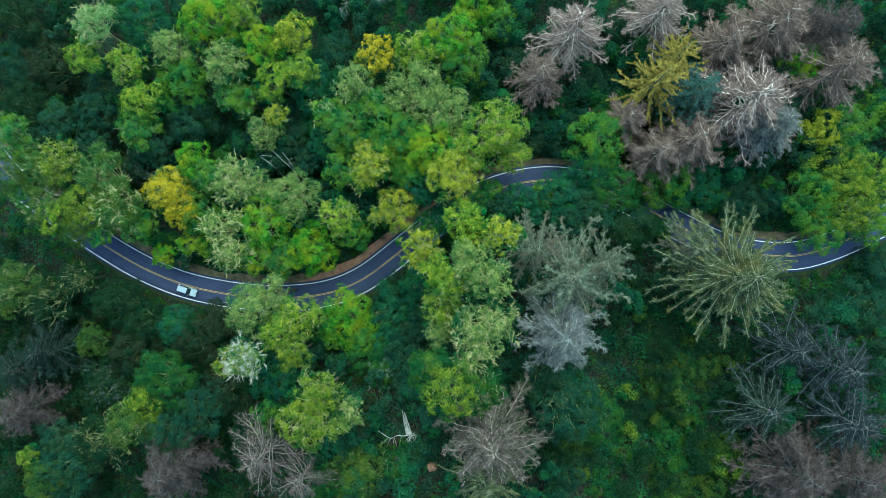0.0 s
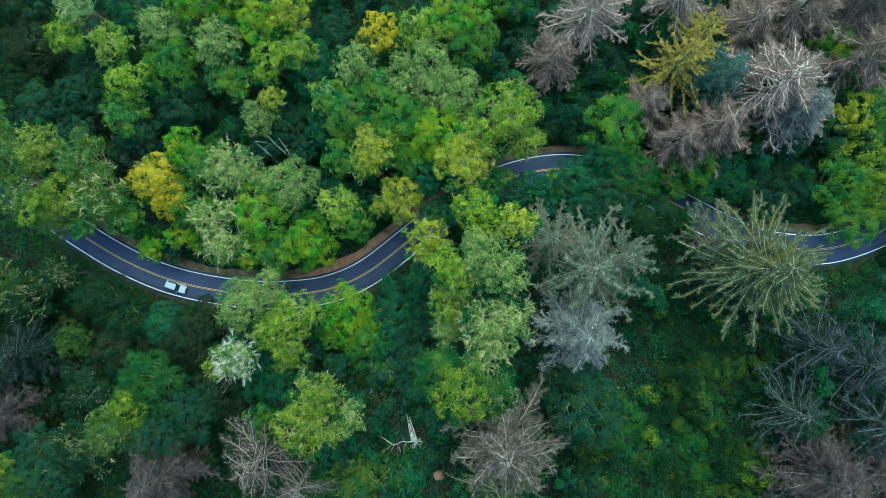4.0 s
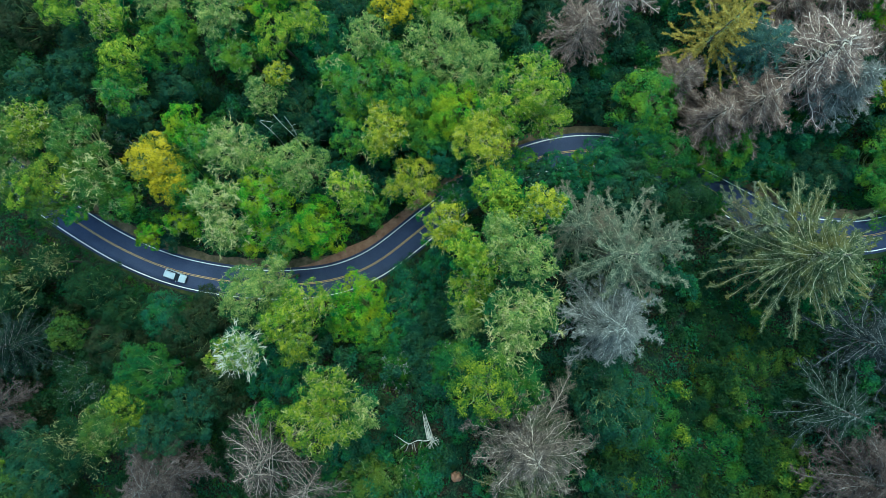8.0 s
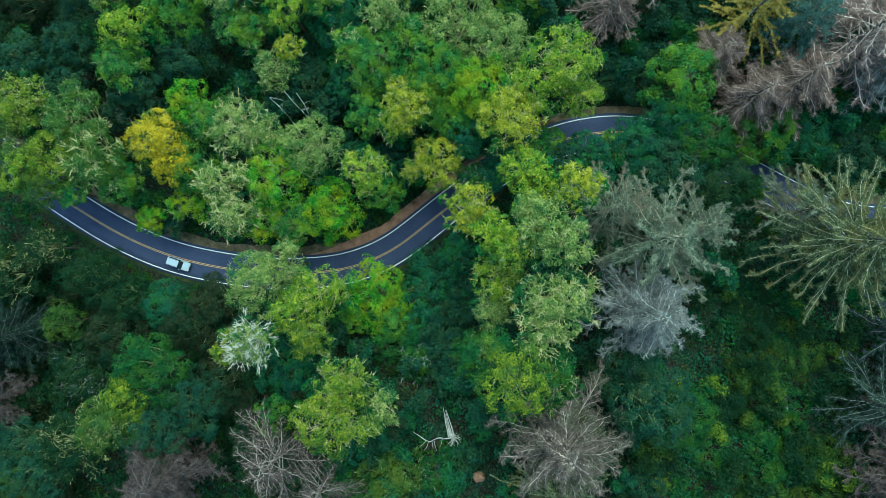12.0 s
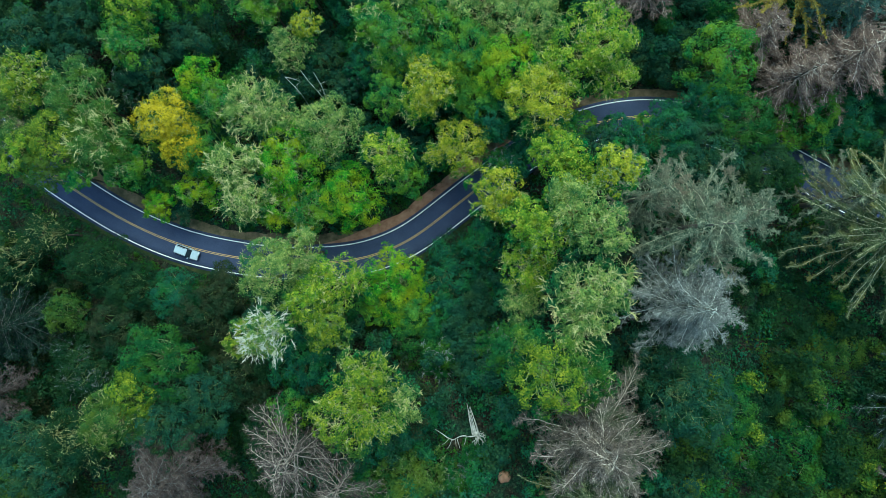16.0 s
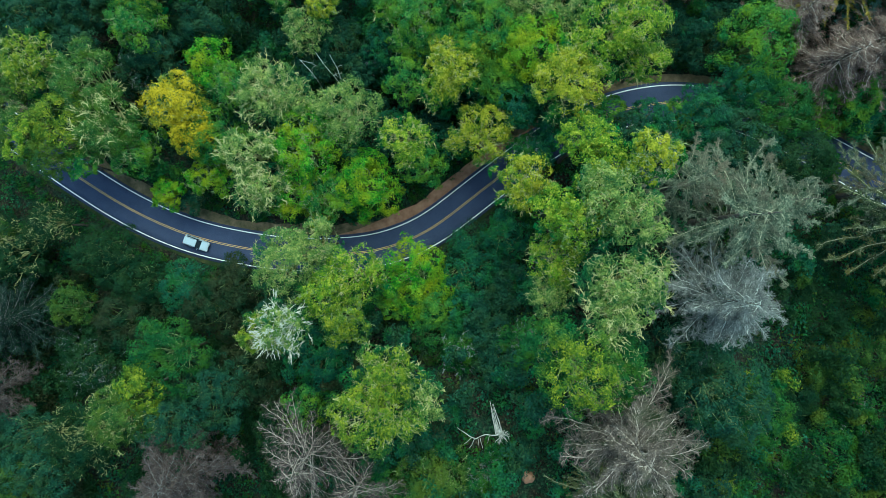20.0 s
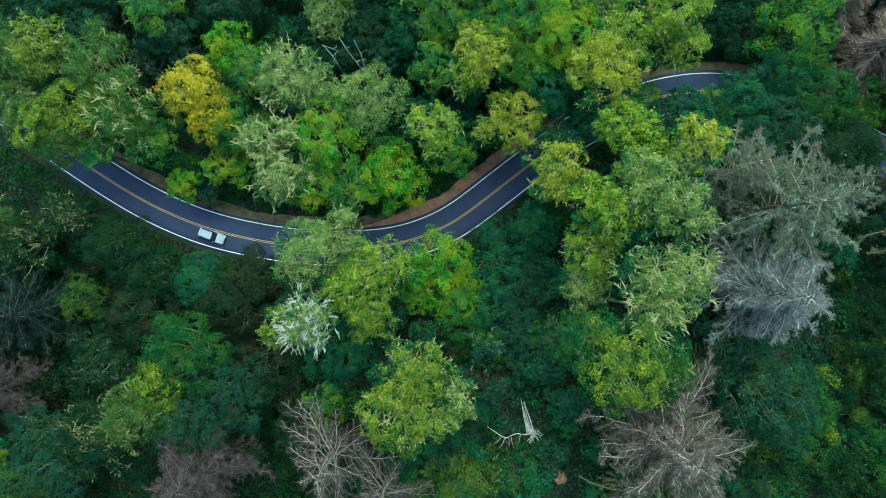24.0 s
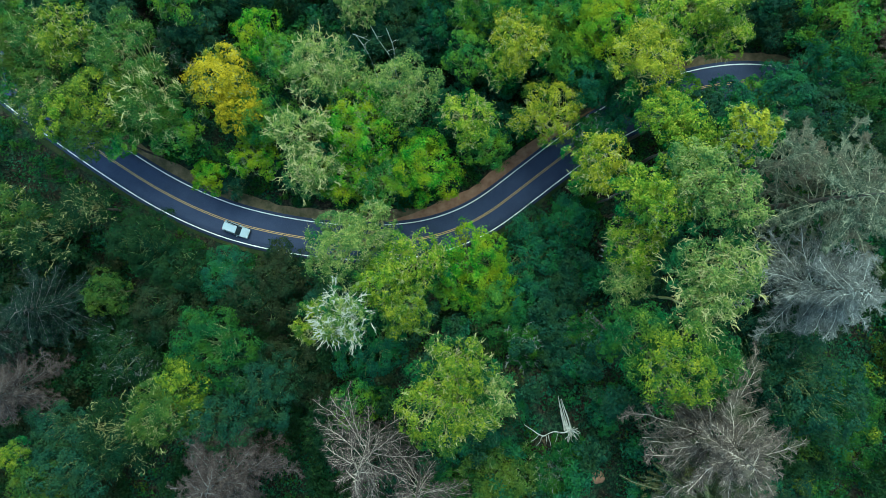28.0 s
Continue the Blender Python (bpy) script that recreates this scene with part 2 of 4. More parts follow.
def bent(rng, a, b, n=5, wobble=0.08):
    """An even curve from a to b that sways to the side."""
    a, b = np.asarray(a, float), np.asarray(b, float)
    s = np.linspace(0, 1, n)[:, None]
    size = wobble * np.linalg.norm(b - a)
    off = np.sin(s * np.pi) * rng.normal(0, size, 3) + np.sin(s * 2 * np.pi) * rng.normal(0, size * 0.6, 3) + np.sin(s * 3 * np.pi) * rng.normal(0, size * 0.3, 3)
    return a + (b - a) * s + off


def straps(paths):
    """Fine twigs: tapering strips, two corners a point."""
    vs, fs, base = [], [], 0
    for pts, rad in paths:
        pts = np.asarray(pts, float)
        d = unit(np.gradient(pts, axis=0))
        u = unit(np.cross(d, np.array([0.13, 0.21, 1.0]))) * np.asarray(rad)[:, None]
        k = len(pts)
        vs.append(np.stack([pts - u, pts + u], 1).reshape(-1, 3))
        i = np.arange(k - 1) * 2 + base
        fs.append(np.stack([i, i + 1, i + 3, i + 2], 1))
        base += 2 * k
    return np.concatenate(vs), np.concatenate(fs)


# crowns come in three sizes (metres) and several shapes; the origin is at the crown's middle
SIZES = (3.2, 4.8, 6.6)
BROAD = {}


def broad_meshes(size, shape):
    key = (size, shape)
    if key in BROAD:
        return BROAD[key]
    rng = np.random.default_rng(100 * shape + int(size * 10))
    # domed lobes make up the crown; smaller billows stand on every lobe
    lobes = []
    n_lobe = int(9 + size * 2.3)
    for i in range(n_lobe):
        a = i * 2.39996 + rng.uniform(-0.5, 0.5)
        d = size * rng.uniform(0.68, 0.88) * math.sqrt((i + 0.35) / n_lobe)
        r = size * rng.uniform(0.25, 0.41) * (1.1 - 0.28 * d / size)
        z = size * (0.66 * math.cos(d / size * 1.5) - 0.30) + rng.uniform(-0.18, 0.14) * size
        lobes.append((d * math.cos(a), d * math.sin(a), z, r))
    lobes = np.array(lobes)
    per = 15
    own = np.repeat(np.arange(n_lobe), per)
    up = unit(rng.normal(0, 1, (len(own), 3)) + np.array([0, 0, 0.55]))
    billow = lobes[own, :3] + up * (lobes[own, 3] * rng.uniform(0.5, 0.84, len(own)))[:, None] * np.array([1, 1, 0.9])
    small = lobes[own, 3] * rng.uniform(0.28, 0.5, len(own))
    count = int(620 * size * size)
    k = rng.choice(len(own), count, p=small**2 / (small**2).sum())
    way = unit(rng.normal(0, 1, (count, 3)) + up[k] * 0.75 + np.array([0, 0, 0.3]))
    reach = np.abs(1.0 - np.abs(rng.normal(0, 0.17, count)) + (rng.random(count) < 0.14) * rng.uniform(0.1, 0.7, count))
    spot = billow[k] + way * (small[k] * reach)[:, None]
    # leaves that would lie deep inside a neighbouring lobe are left out
    deep = np.zeros(count, bool)
    for x, y, z, r in lobes:
        deep |= np.linalg.norm(spot - np.array([x, y, z]), axis=1) < 0.72 * r
    spot, way, k = spot[~deep], way[~deep], k[~deep]
    v, f = leaves(rng, spot, way * 0.9 + up[k] * 0.5 + np.array([0, 0, 0.25]), 0.165, 0.5)
    crown = mesh_from("crown", v, f)
    # limbs reach from the trunk's head to every lobe
    paths = []
    for x, y, z, r in lobes:
        p = bent(rng, (0, 0, -size * 1.05), (x, y, z + r * 0.3), 5, 0.07)
        paths.append((p, np.linspace(0.16, 0.03, 5) * size / 5))
        q = p[3] + unit(rng.normal(0, 1, 3)) * r * 1.0 + np.array([0, 0, r * 0.6])
        paths.append((bent(rng, p[3], q, 3, 0.12), np.linspace(0.05, 0.015, 3)))
    limbs = []
    for k in range(6):
        v, f = tubes([q for j, q in enumerate(paths) if (j // 2) % 6 == k], 3)
        limbs.append(mesh_from("limb", v, f))
    # pale forked twig tips that stand out of the leaves; the antlers of half-dead trees are longer and thicker
    sprays = []
    for name, number, thick, out, fork in (("twig_spray", 22, 0.040, 0.5, 0.75), ("antler_spray", 26, 0.05, 0.95, 1.1)):
        paths = []
        for i in range(int(number * size)):
            k = rng.integers(len(own))
            w = unit(up[k] + rng.normal(0, 0.3, 3))
            a = billow[k] - w * small[k] * 0.3
            b = billow[k] + w * (small[k] * 0.95 + rng.uniform(0.1, out))
            p = bent(rng, a, b, 6, 0.07)
            paths.append((p, np.linspace(thick, thick * 0.5, 6)))
            for j in (1, 2, 3, 4):
                q = p[j] + unit(w * 0.9 + rng.normal(0, 0.6, 3)) * rng.uniform(0.45, 1.1) * fork
                paths.append((bent(rng, p[j], q, 4, 0.1), np.linspace(thick * 0.75, thick * 0.4, 4)))
        sprays.append(mesh_from(name, *straps(paths)))
    twigs = sprays
    BROAD[key] = (crown, limbs, twigs)
    return BROAD[key]


TRUNKS = {}


def trunk_mesh(rad, height):
    key = (round(rad, 2), round(height / 2) * 2)
    if key not in TRUNKS:
        rng = np.random.default_rng(int(key[1] * 7 + key[0] * 100))
        h = key[1]
        p = bent(rng, (0, 0, 0), (0, 0, h), 7, 0.012)
        r = key[0] * np.array([1.5, 1.05, 0.95, 0.85, 0.72, 0.6, 0.5])
        v, f = tubes([(p, r)], 8)
        TRUNKS[key] = mesh_from("trunk", v, f, True)
    return TRUNKS[key]


# ---- the lie of the land ----
ROAD = [(-190, 128), (-150, 104), (-118, 66), (-104, 48), (-91.3, 30.5), (-84.5, 24.0), (-75.6, 17.6), (-65.9, 11.2), (-56.3, 5.6), (-46.2, 1.4), (-36, -0.9), (-26, -2.0), (-17, -1.8), (-10.1, -0.8),
        (-1.8, 2.6), (7.9, 10.1), (15.5, 16.0), (24, 21.2), (34.4, 24.3), (42.4, 24.9), (50.4, 23.4), (58, 20.4), (65.2, 16.7), (72.6, 12.7), (81.1, 9.0), (92.6, 7.8), (99.2, 9.2), (107.6, 12.7), (122, 21), (150, 40), (185, 58), (230, 66)]


def smooth(v, a, b):
    s = np.clip((np.asarray(v, float) - a) / (b - a), 0, 1)
    return s * s * (3 - 2 * s)


def road_line(step=1.0):
    """The road's middle as an even curve through its bends."""
    p = np.array(ROAD, float)
    q = np.vstack([2 * p[0] - p[1], p, 2 * p[-1] - p[-2]])
    out = []
    for i in range(1, len(q) - 2):
        n = max(2, int(np.linalg.norm(q[i + 1] - q[i]) / step))
        for s in np.arange(n) / n:
            a, b, c, d = q[i - 1], q[i], q[i + 1], q[i + 2]
            out.append(0.5 * (2 * b + (c - a) * s + (2 * a - 5 * b + 4 * c - d) * s**2 + (3 * b - a - 3 * c + d) * s**3))
    out.append(p[-1])
    return np.array(out)


LINE = road_line()
for _ in range(12):
    LINE[1:-1] = 0.25 * LINE[:-2] + 0.5 * LINE[1:-1] + 0.25 * LINE[2:]


def road_z(x):
    return 6.5 * smooth(x, 12, 34)


def road_gap(x, y):
    """Distance to the road's middle, and whether a place lies south of it (as a signed number)."""
    x, y = np.atleast_1d(np.asarray(x, float)), np.atleast_1d(np.asarray(y, float))
    best, south, at = np.full(x.shape, 1e9), np.zeros(x.shape), np.zeros(x.shape)
    for s in range(0, len(LINE), 400):
        seg = LINE[s:s + 400]
        d = np.hypot(x[..., None] - seg[:, 0], y[..., None] - seg[:, 1])
        i = d.argmin(-1)
        m = np.take_along_axis(d, i[..., None], -1)[..., 0]
        new_ = m < best
        best = np.where(new_, m, best)
        south = np.where(new_, seg[i, 1] - y, south)
        at = np.where(new_, seg[i, 0], at)
    return best, south, at


def ground_z(x, y):
    """The road lies on a bench; the slope climbs to the south of it."""
    shape = np.shape(x)
    d, south, at = road_gap(np.ravel(x), np.ravel(y))
    x_, y_ = np.ravel(np.asarray(x, float)), np.ravel(np.asarray(y, float))
    away = smooth(d, 4.6, 12)
    rise = 15.0 * np.exp(-((x_ - 10) / 30) ** 2) * smooth(south, 4, 26) + 2.5 * smooth(south, 4, 26) * smooth(x_, -20, 40)
    und = 0.9 * np.sin(x_ * 0.11 + 1.3) * np.cos(y_ * 0.13) + 0.5 * np.sin(x_ * 0.27 + y_ * 0.21)
    far = smooth(np.hypot(x_ - 15, y_), 130, 700)
    z = road_z(at) * (1 - 0.0 * d) + (rise + und - 0.4) * away - 0.12
    z = z * (1 - far) - 4 * far
    return z.reshape(shape)


def build_ground():
    def axis(lo, hi):
        core = np.arange(lo, hi + 0.1, 1.6)
        out = np.array([20, 60, 140, 320, 700, 1500, 3000.0])
        return np.concatenate([lo - out[::-1], core, hi + out])
    xs, ys = axis(-115, 140), axis(-80, 95)
    X, Y = np.meshgrid(xs, ys)
    Z = ground_z(X, Y)
    nx, ny = len(xs), len(ys)
    v = np.stack([X.ravel(), Y.ravel(), Z.ravel()], 1)
    i, j = np.meshgrid(np.arange(ny - 1), np.arange(nx - 1), indexing="ij")
    i, j = i.ravel(), j.ravel()
    f = np.stack([i * nx + j, i * nx + j + 1, (i + 1) * nx + j + 1, (i + 1) * nx + j], 1)
    me = mesh_from("ground", v, f, True)
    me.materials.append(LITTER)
    return tagged(new("ground", me), "dark damp forest floor with leaf litter and moss", "ground", kind="structure")


ground = build_ground()


def ribbon(name, mat, lo, hi, lift, label, category, first=0, last=None, ragged=0.0, seed=1, thick=0.0, taper=0):
    """A strip along the road between two offsets from its middle."""
    line = LINE[first:last]
    rng = np.random.default_rng(seed)
    d = unit(np.gradient(line, axis=0))
    nrm = np.stack([-d[:, 1], d[:, 0]], 1)
    n = len(line)
    wob = np.convolve(rng.normal(0, ragged, n + 4), np.ones(5) / 5, "valid") if ragged else np.zeros(n)
    ks = np.linspace(0, 1, 5)
    ends = np.minimum(1, (np.minimum(np.arange(n), np.arange(n)[::-1]) + 1) / taper) if taper else np.ones(n)
    rows = []
    for k in ks:
        o = (lo + (hi - lo) * k * ends + (wob * k * ends if abs(hi) > abs(lo) else wob * (1 - k)))[..., None] if ragged else lo + (hi - lo) * k
        p = line + nrm * o
        z = road_z(line[:, 0]) + lift
        rows.append(np.concatenate([p, z[:, None] if np.ndim(z) else np.full((n, 1), z)], 1))
    if thick:
        rows = [rows[0] - np.array([0, 0, thick])] + rows + [rows[-1] - np.array([0, 0, thick])]
    v = np.stack(rows, 1)
    m = v.shape[1]
    i, j = np.meshgrid(np.arange(n - 1), np.arange(m - 1), indexing="ij")
    i, j = i.ravel(), j.ravel()
    f = np.stack([i * m + j, (i + 1) * m + j, (i + 1) * m + j + 1, i * m + j + 1], 1)
    me = mesh_from(name, v.reshape(-1, 3), f)
    me.materials.append(mat)
    return tagged(new(name, me), label, category, kind="structure")


road = ribbon("road", ASPHALT, -3.55, 3.55, 0.10, "winding two-lane road of worn blue-grey asphalt", "road", thick=0.3)
ribbon("road_edge_line", WHITE_LINE, 2.92, 3.08, 0.106, "white painted edge line, worn in places", "road marking")
ribbon("road_edge_line", WHITE_LINE, -3.08, -2.92, 0.106, "white painted edge line, worn in places", "road marking")
ribbon("road_centre_line", YELLOW_LINE, 0.07, 0.18, 0.106, "one of a pair of yellow centre lines", "road marking")
ribbon("road_centre_line", YELLOW_LINE, -0.18, -0.07, 0.106, "one of a pair of yellow centre lines", "road marking")
tip = int(np.argmin(np.abs(LINE[:, 0] + 9))), int(np.argmin(np.abs(LINE[:, 0] - 20)))
ribbon("verge_north", DUST, 3.5, 5.2, 0.04, "verge of dry grass and earth beside the road", "verge", 0, tip[1], ragged=0.5, seed=5)
ribbon("verge_bend", VERGE, 3.5, 5.7, 0.045, "bare reddish soil verge inside the bend", "verge", tip[0] - 8, tip[1], ragged=0.4, seed=7, taper=12)
ribbon("verge_far", DUST, 3.5, 5.0, 0.04, "verge of dry grass and earth beside the road", "verge", tip[1] - 1, None, ragged=0.5, seed=8)
ribbon("verge_south", DARK_VERGE, -4.4, -3.5, 0.03, "narrow dark green-brown verge beside the road", "verge", ragged=0.4, seed=6)


# ---- trees ----
KIND_WORDS = {
    "deep": "dark green", "teal": "deep blue-green", "green": "mid-green", "forest": "dark forest-green", "bright": "fresh bright green", "yellowgreen": "yellow-green",
    "yellow": "yellowing green", "dullyellow": "dull yellow-green", "gold": "golden yellow autumn", "sage": "pale sage-green", "sagedark": "dull sage-green", "pale": "pale green",
    "olivegreen": "olive-green", "olive": "dark olive", "brown": "brownish",
}
TREE_RNG = np.random.default_rng(7)


def broadleaf(x, y, top, r, colour, form="broad"):
    """A broadleaf tree: trunk, limbs and a crown of leaf clumps; 'twiggy' ones show pale twig tips, 'snagleaf' ones are half bare."""
    size = min(SIZES, key=lambda s: abs(s - r))
    shape = int(TREE_RNG.integers(4))
    s = r / size
    crown, limbs, twigs = broad_meshes(size, shape)
    base = float(ground_z(np.array([x]), np.array([y]))[0])
    flat = TREE_RNG.uniform(0.85, 1.1)
    mid = top - 0.62 * r * flat
    tree = tagged(new("broadleaf_tree"), "", "tree", "broadleaf trees along the road")
    tree.location = (x, y, base - 0.2)
    words = KIND_WORDS[colour]
    tall = "tall" if top - base > 16 else ("low" if top - base < 9 else "rounded")
    tree["label"] = {
        "broad": f"{tall} broadleaf tree with dense {words} crown",
        "twiggy": f"{tall} broadleaf tree, {words} crown with pale twigs",
        "snagleaf": f"half-bare lichen-covered tree with {words} crown",
        "whitesnag": "dead tree with bleached white crooked branches",
    }[form]
    head = mid - size * s * 0.9 - base
    trunk = child("trunk", trunk_mesh(0.22 if r < 4.5 else 0.3, max(head + 1.0, 2.0)), BARK_PALE if form in ("snagleaf", "whitesnag") else BARK, tree)
    m = Matrix.LocRotScale((0, 0, mid - base + 0.2), Euler((0, 0, TREE_RNG.uniform(0, 6.28))), (s, s, s * flat))
    pale = {"broad": BARK_GREEN, "twiggy": BARK_PALE, "snagleaf": BARK_PALE, "whitesnag": BARK_WHITE}[form]
    spray = twigs[1] if form in ("snagleaf", "whitesnag") else twigs[0]
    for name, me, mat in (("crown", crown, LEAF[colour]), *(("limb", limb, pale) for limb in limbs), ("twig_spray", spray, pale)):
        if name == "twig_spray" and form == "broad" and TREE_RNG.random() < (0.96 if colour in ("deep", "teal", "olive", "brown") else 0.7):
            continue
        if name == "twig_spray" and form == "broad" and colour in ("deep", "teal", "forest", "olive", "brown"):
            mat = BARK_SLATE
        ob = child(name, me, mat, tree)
        ob.matrix_basis = m
        if name == "twig_spray":
            ob["kind"] = "stuff"
        if name == "crown" and form in ("snagleaf", "whitesnag"):
            k = 0.93 if form == "snagleaf" else 0.86
            ob.matrix_basis = m @ Matrix.Diagonal((k, k, k * 0.95, 1))
    return tree


CONIFERS = {}


def conifer_meshes(style, shape):
    """A unit-height conifer, 30 m tall and 8 m in radius before scaling: trunk, boughs and twigs or needles."""
    key = (style, shape)
    if key in CONIFERS:
        return CONIFERS[key]
    rng = np.random.default_rng(900 + shape * 17 + sum(map(ord, style)))
    H, R = 30.0, 8.0
    # boughs, bough radius, side branches a bough, their length, twigs a metre, twig length, twig width, side shoots
    n, rad, subs, reach, dens, tlen, w, shoots = {
        "bare": (58, 0.10, 8, 0.30, 22, 0.46, 0.027, 2), "silver": (70, 0.055, 9, 0.30, 26, 0.46, 0.027, 2), "rusty": (60, 0.055, 9, 0.30, 24, 0.46, 0.028, 2),
        "weathered": (62, 0.08, 10, 0.28, 26, 0.42, 0.027, 2), "skeleton": (30, 0.065, 9, 0.32, 12, 0.45, 0.022, 2), "purple": (56, 0.06, 9, 0.32, 20, 0.48, 0.03, 2),
        "golden": (60, 0.05, 3, 0.14, 40, 0.42, 0.06, 0), "goldbrown": (50, 0.05, 5, 0.2, 26, 0.42, 0.05, 1),
        "olive": (120, 0.06, 5, 0.14, 36, 0.30, 0.042, 1), "blue": (70, 0.03, 7, 0.22, 24, 0.36, 0.06, 1), "greygreen": (40, 0.06, 9, 0.19, 36, 0.34, 0.046, 1),
        "slate": (44, 0.07, 8, 0.20, 32, 0.36, 0.04, 1), "slategreen": (44, 0.07, 8, 0.20, 32, 0.36, 0.04, 1),
    }.get(style, (64, 0.05, 7, 0.25, 20, 0.5, 0.045, 1))
    boughs, tw_c, tw_d, tw_l = [], [], [], []
    for i in range(n):
        t = (i + rng.uniform(0, 1)) / n
        z = H * (0.99 - 0.62 * t ** 0.9)
        length = R * (0.13 + 0.87 * min(1.0, (t * 1.3) ** 0.8)) * rng.uniform(0.6, 1.15)
        a = i * 2.39996 + rng.uniform(-0.5, 0.5)
        out = np.array([math.cos(a), math.sin(a), 0.0])
        lift = 0.4 * (1 - t) * length
        droop = (0.10 + 0.30 * t) * length
        k = np.linspace(0, 1, 8)[:, None]
        side = np.array([-out[1], out[0], 0]) * rng.normal(0, 0.2) * length
        p = np.array([0, 0, z]) + out * length * k + np.array([0, 0, 1.0]) * (lift * k - (droop + lift * 0.5) * k**2 + 0.14 * length * k**4) + side * k**2
        p = p + rng.normal(0, 0.016 * length, (8, 3)) * k
        group = [(p, np.linspace(rad, rad * 0.4, 8))]
        # side branches stand to both sides of the bough and point forwards, shorter towards its tip
        across = unit(np.cross(out, np.array([0, 0, 1.0])))
        for m in range(subs):
            f = 0.16 + 0.8 * (m + rng.uniform(0, 0.8)) / subs
            j = min(int(f * 7), 6)
            foot = p[j] + (p[j + 1] - p[j]) * (f * 7 - j)
            ahead = unit(p[j + 1] - p[j])
            way = unit(ahead * rng.uniform(0.6, 1.1) + across * (-1) ** m * rng.uniform(0.45, 0.9) + np.array([0, 0, rng.normal(0.06, 0.22)]))
            q = foot + way * length * reach * (1.2 - 0.75 * f) * rng.uniform(0.7, 1.25)
            group.append((bent(rng, foot, q, 5, 0.06), np.linspace(rad * 0.42, rad * 0.2, 5)))
        boughs.append(group)
        # twigs or needles stand along the bough and along its side branches
        for path, _ in group:
            span, last = float(np.linalg.norm(path[-1] - path[0])), len(path) - 1
            m = int(dens * span)
            if not m:
                continue
            s = rng.uniform(0.12, 1.0, m) ** 0.8
            idx = np.clip(s * last, 0, last - 0.001)
            lo = idx.astype(int)
            fr = (idx - lo)[:, None]
            ahead = unit(path[lo + 1] - path[lo])
            perp = unit(np.cross(ahead, np.array([0.0, 0, 1.0]))) * rng.choice([-1.0, 1.0], (m, 1))
            tw_c.append(path[lo] * (1 - fr) + path[lo + 1] * fr)
            tw_d.append(unit(ahead * rng.uniform(0.35, 0.9, (m, 1)) + perp * rng.uniform(0.4, 1.1, (m, 1)) + np.array([0, 0, 1.0]) * rng.normal(0.0, 0.4, (m, 1))))
            tw_l.append(tlen * (1.25 - 0.6 * s) * rng.uniform(0.5, 1.5, m))
    c, d, ln = np.concatenate(tw_c), np.concatenate(tw_d), np.concatenate(tw_l)[:, None]

    def shoots_mesh(a, way, length):
        sd = unit(np.cross(way, rng.normal(0, 1, way.shape) * np.array([0.5, 0.5, 0.2]) + np.array([0, 0, 1.0]))) * w * rng.uniform(0.7, 1.4, (len(a), 1))
        return np.stack([a + sd, a + way * length, a - sd], 1).reshape(-1, 3)

    vs = [shoots_mesh(c, d, ln)]
    for _ in range(shoots):
        a = c + d * ln * rng.uniform(0.25, 0.95, ln.shape)
        vs.append(shoots_mesh(a, unit(d + rng.normal(0, 0.6, d.shape) * np.array([1, 1, 0.6])), ln * rng.uniform(0.35, 0.7, ln.shape)))
    v = np.concatenate(vs)
    needles = mesh_from("needles", v, np.arange(len(v)).reshape(-1, 3))
    n_big = min(24, n - 6)
    bough = [mesh_from("bough", *tubes(group, 3)) for group in boughs[:n_big]]
    bough.append(mesh_from("boughs", *tubes([q for group in boughs[n_big:] for q in group], 3)))
    p = bent(rng, (0, 0, 0), (0, 0, H), 9, 0.004)
    v, f = tubes([(p, np.linspace(0.48, 0.04, 9))], 8)
    trunk = mesh_from("trunk", v, f, True)
    CONIFERS[key] = (trunk, bough, needles)
    return CONIFERS[key]


CONIFER_WORDS = {
    "bare": "nearly bare conifer with bleached grey-pink boughs", "rusty": "dying conifer with rusty grey-brown twigs",
    "weathered": "dying conifer with grey-brown lichen-hung twigs",
    "golden": "conifer with golden feathery boughs", "goldbrown": "conifer with golden-brown thinning boughs",
    "skeleton": "bare skeleton of a dead conifer with pale branches",
    "blue": "blue-green spruce with dense needles", "silver": "dead conifer with silvery grey twigs",
    "purple": "dead conifer with dark purplish-grey twigs", "olive": "large spruce with olive-green lichen-tipped boughs",
    "greygreen": "tall grey-green conifer hung with lichen", "slate": "dark slate-grey conifer with drooping boughs",
    "slategreen": "dark grey-green conifer with drooping boughs", "darkgreen": "low dark green conifer in shade",
}
CONIFER_RNG = np.random.default_rng(21)


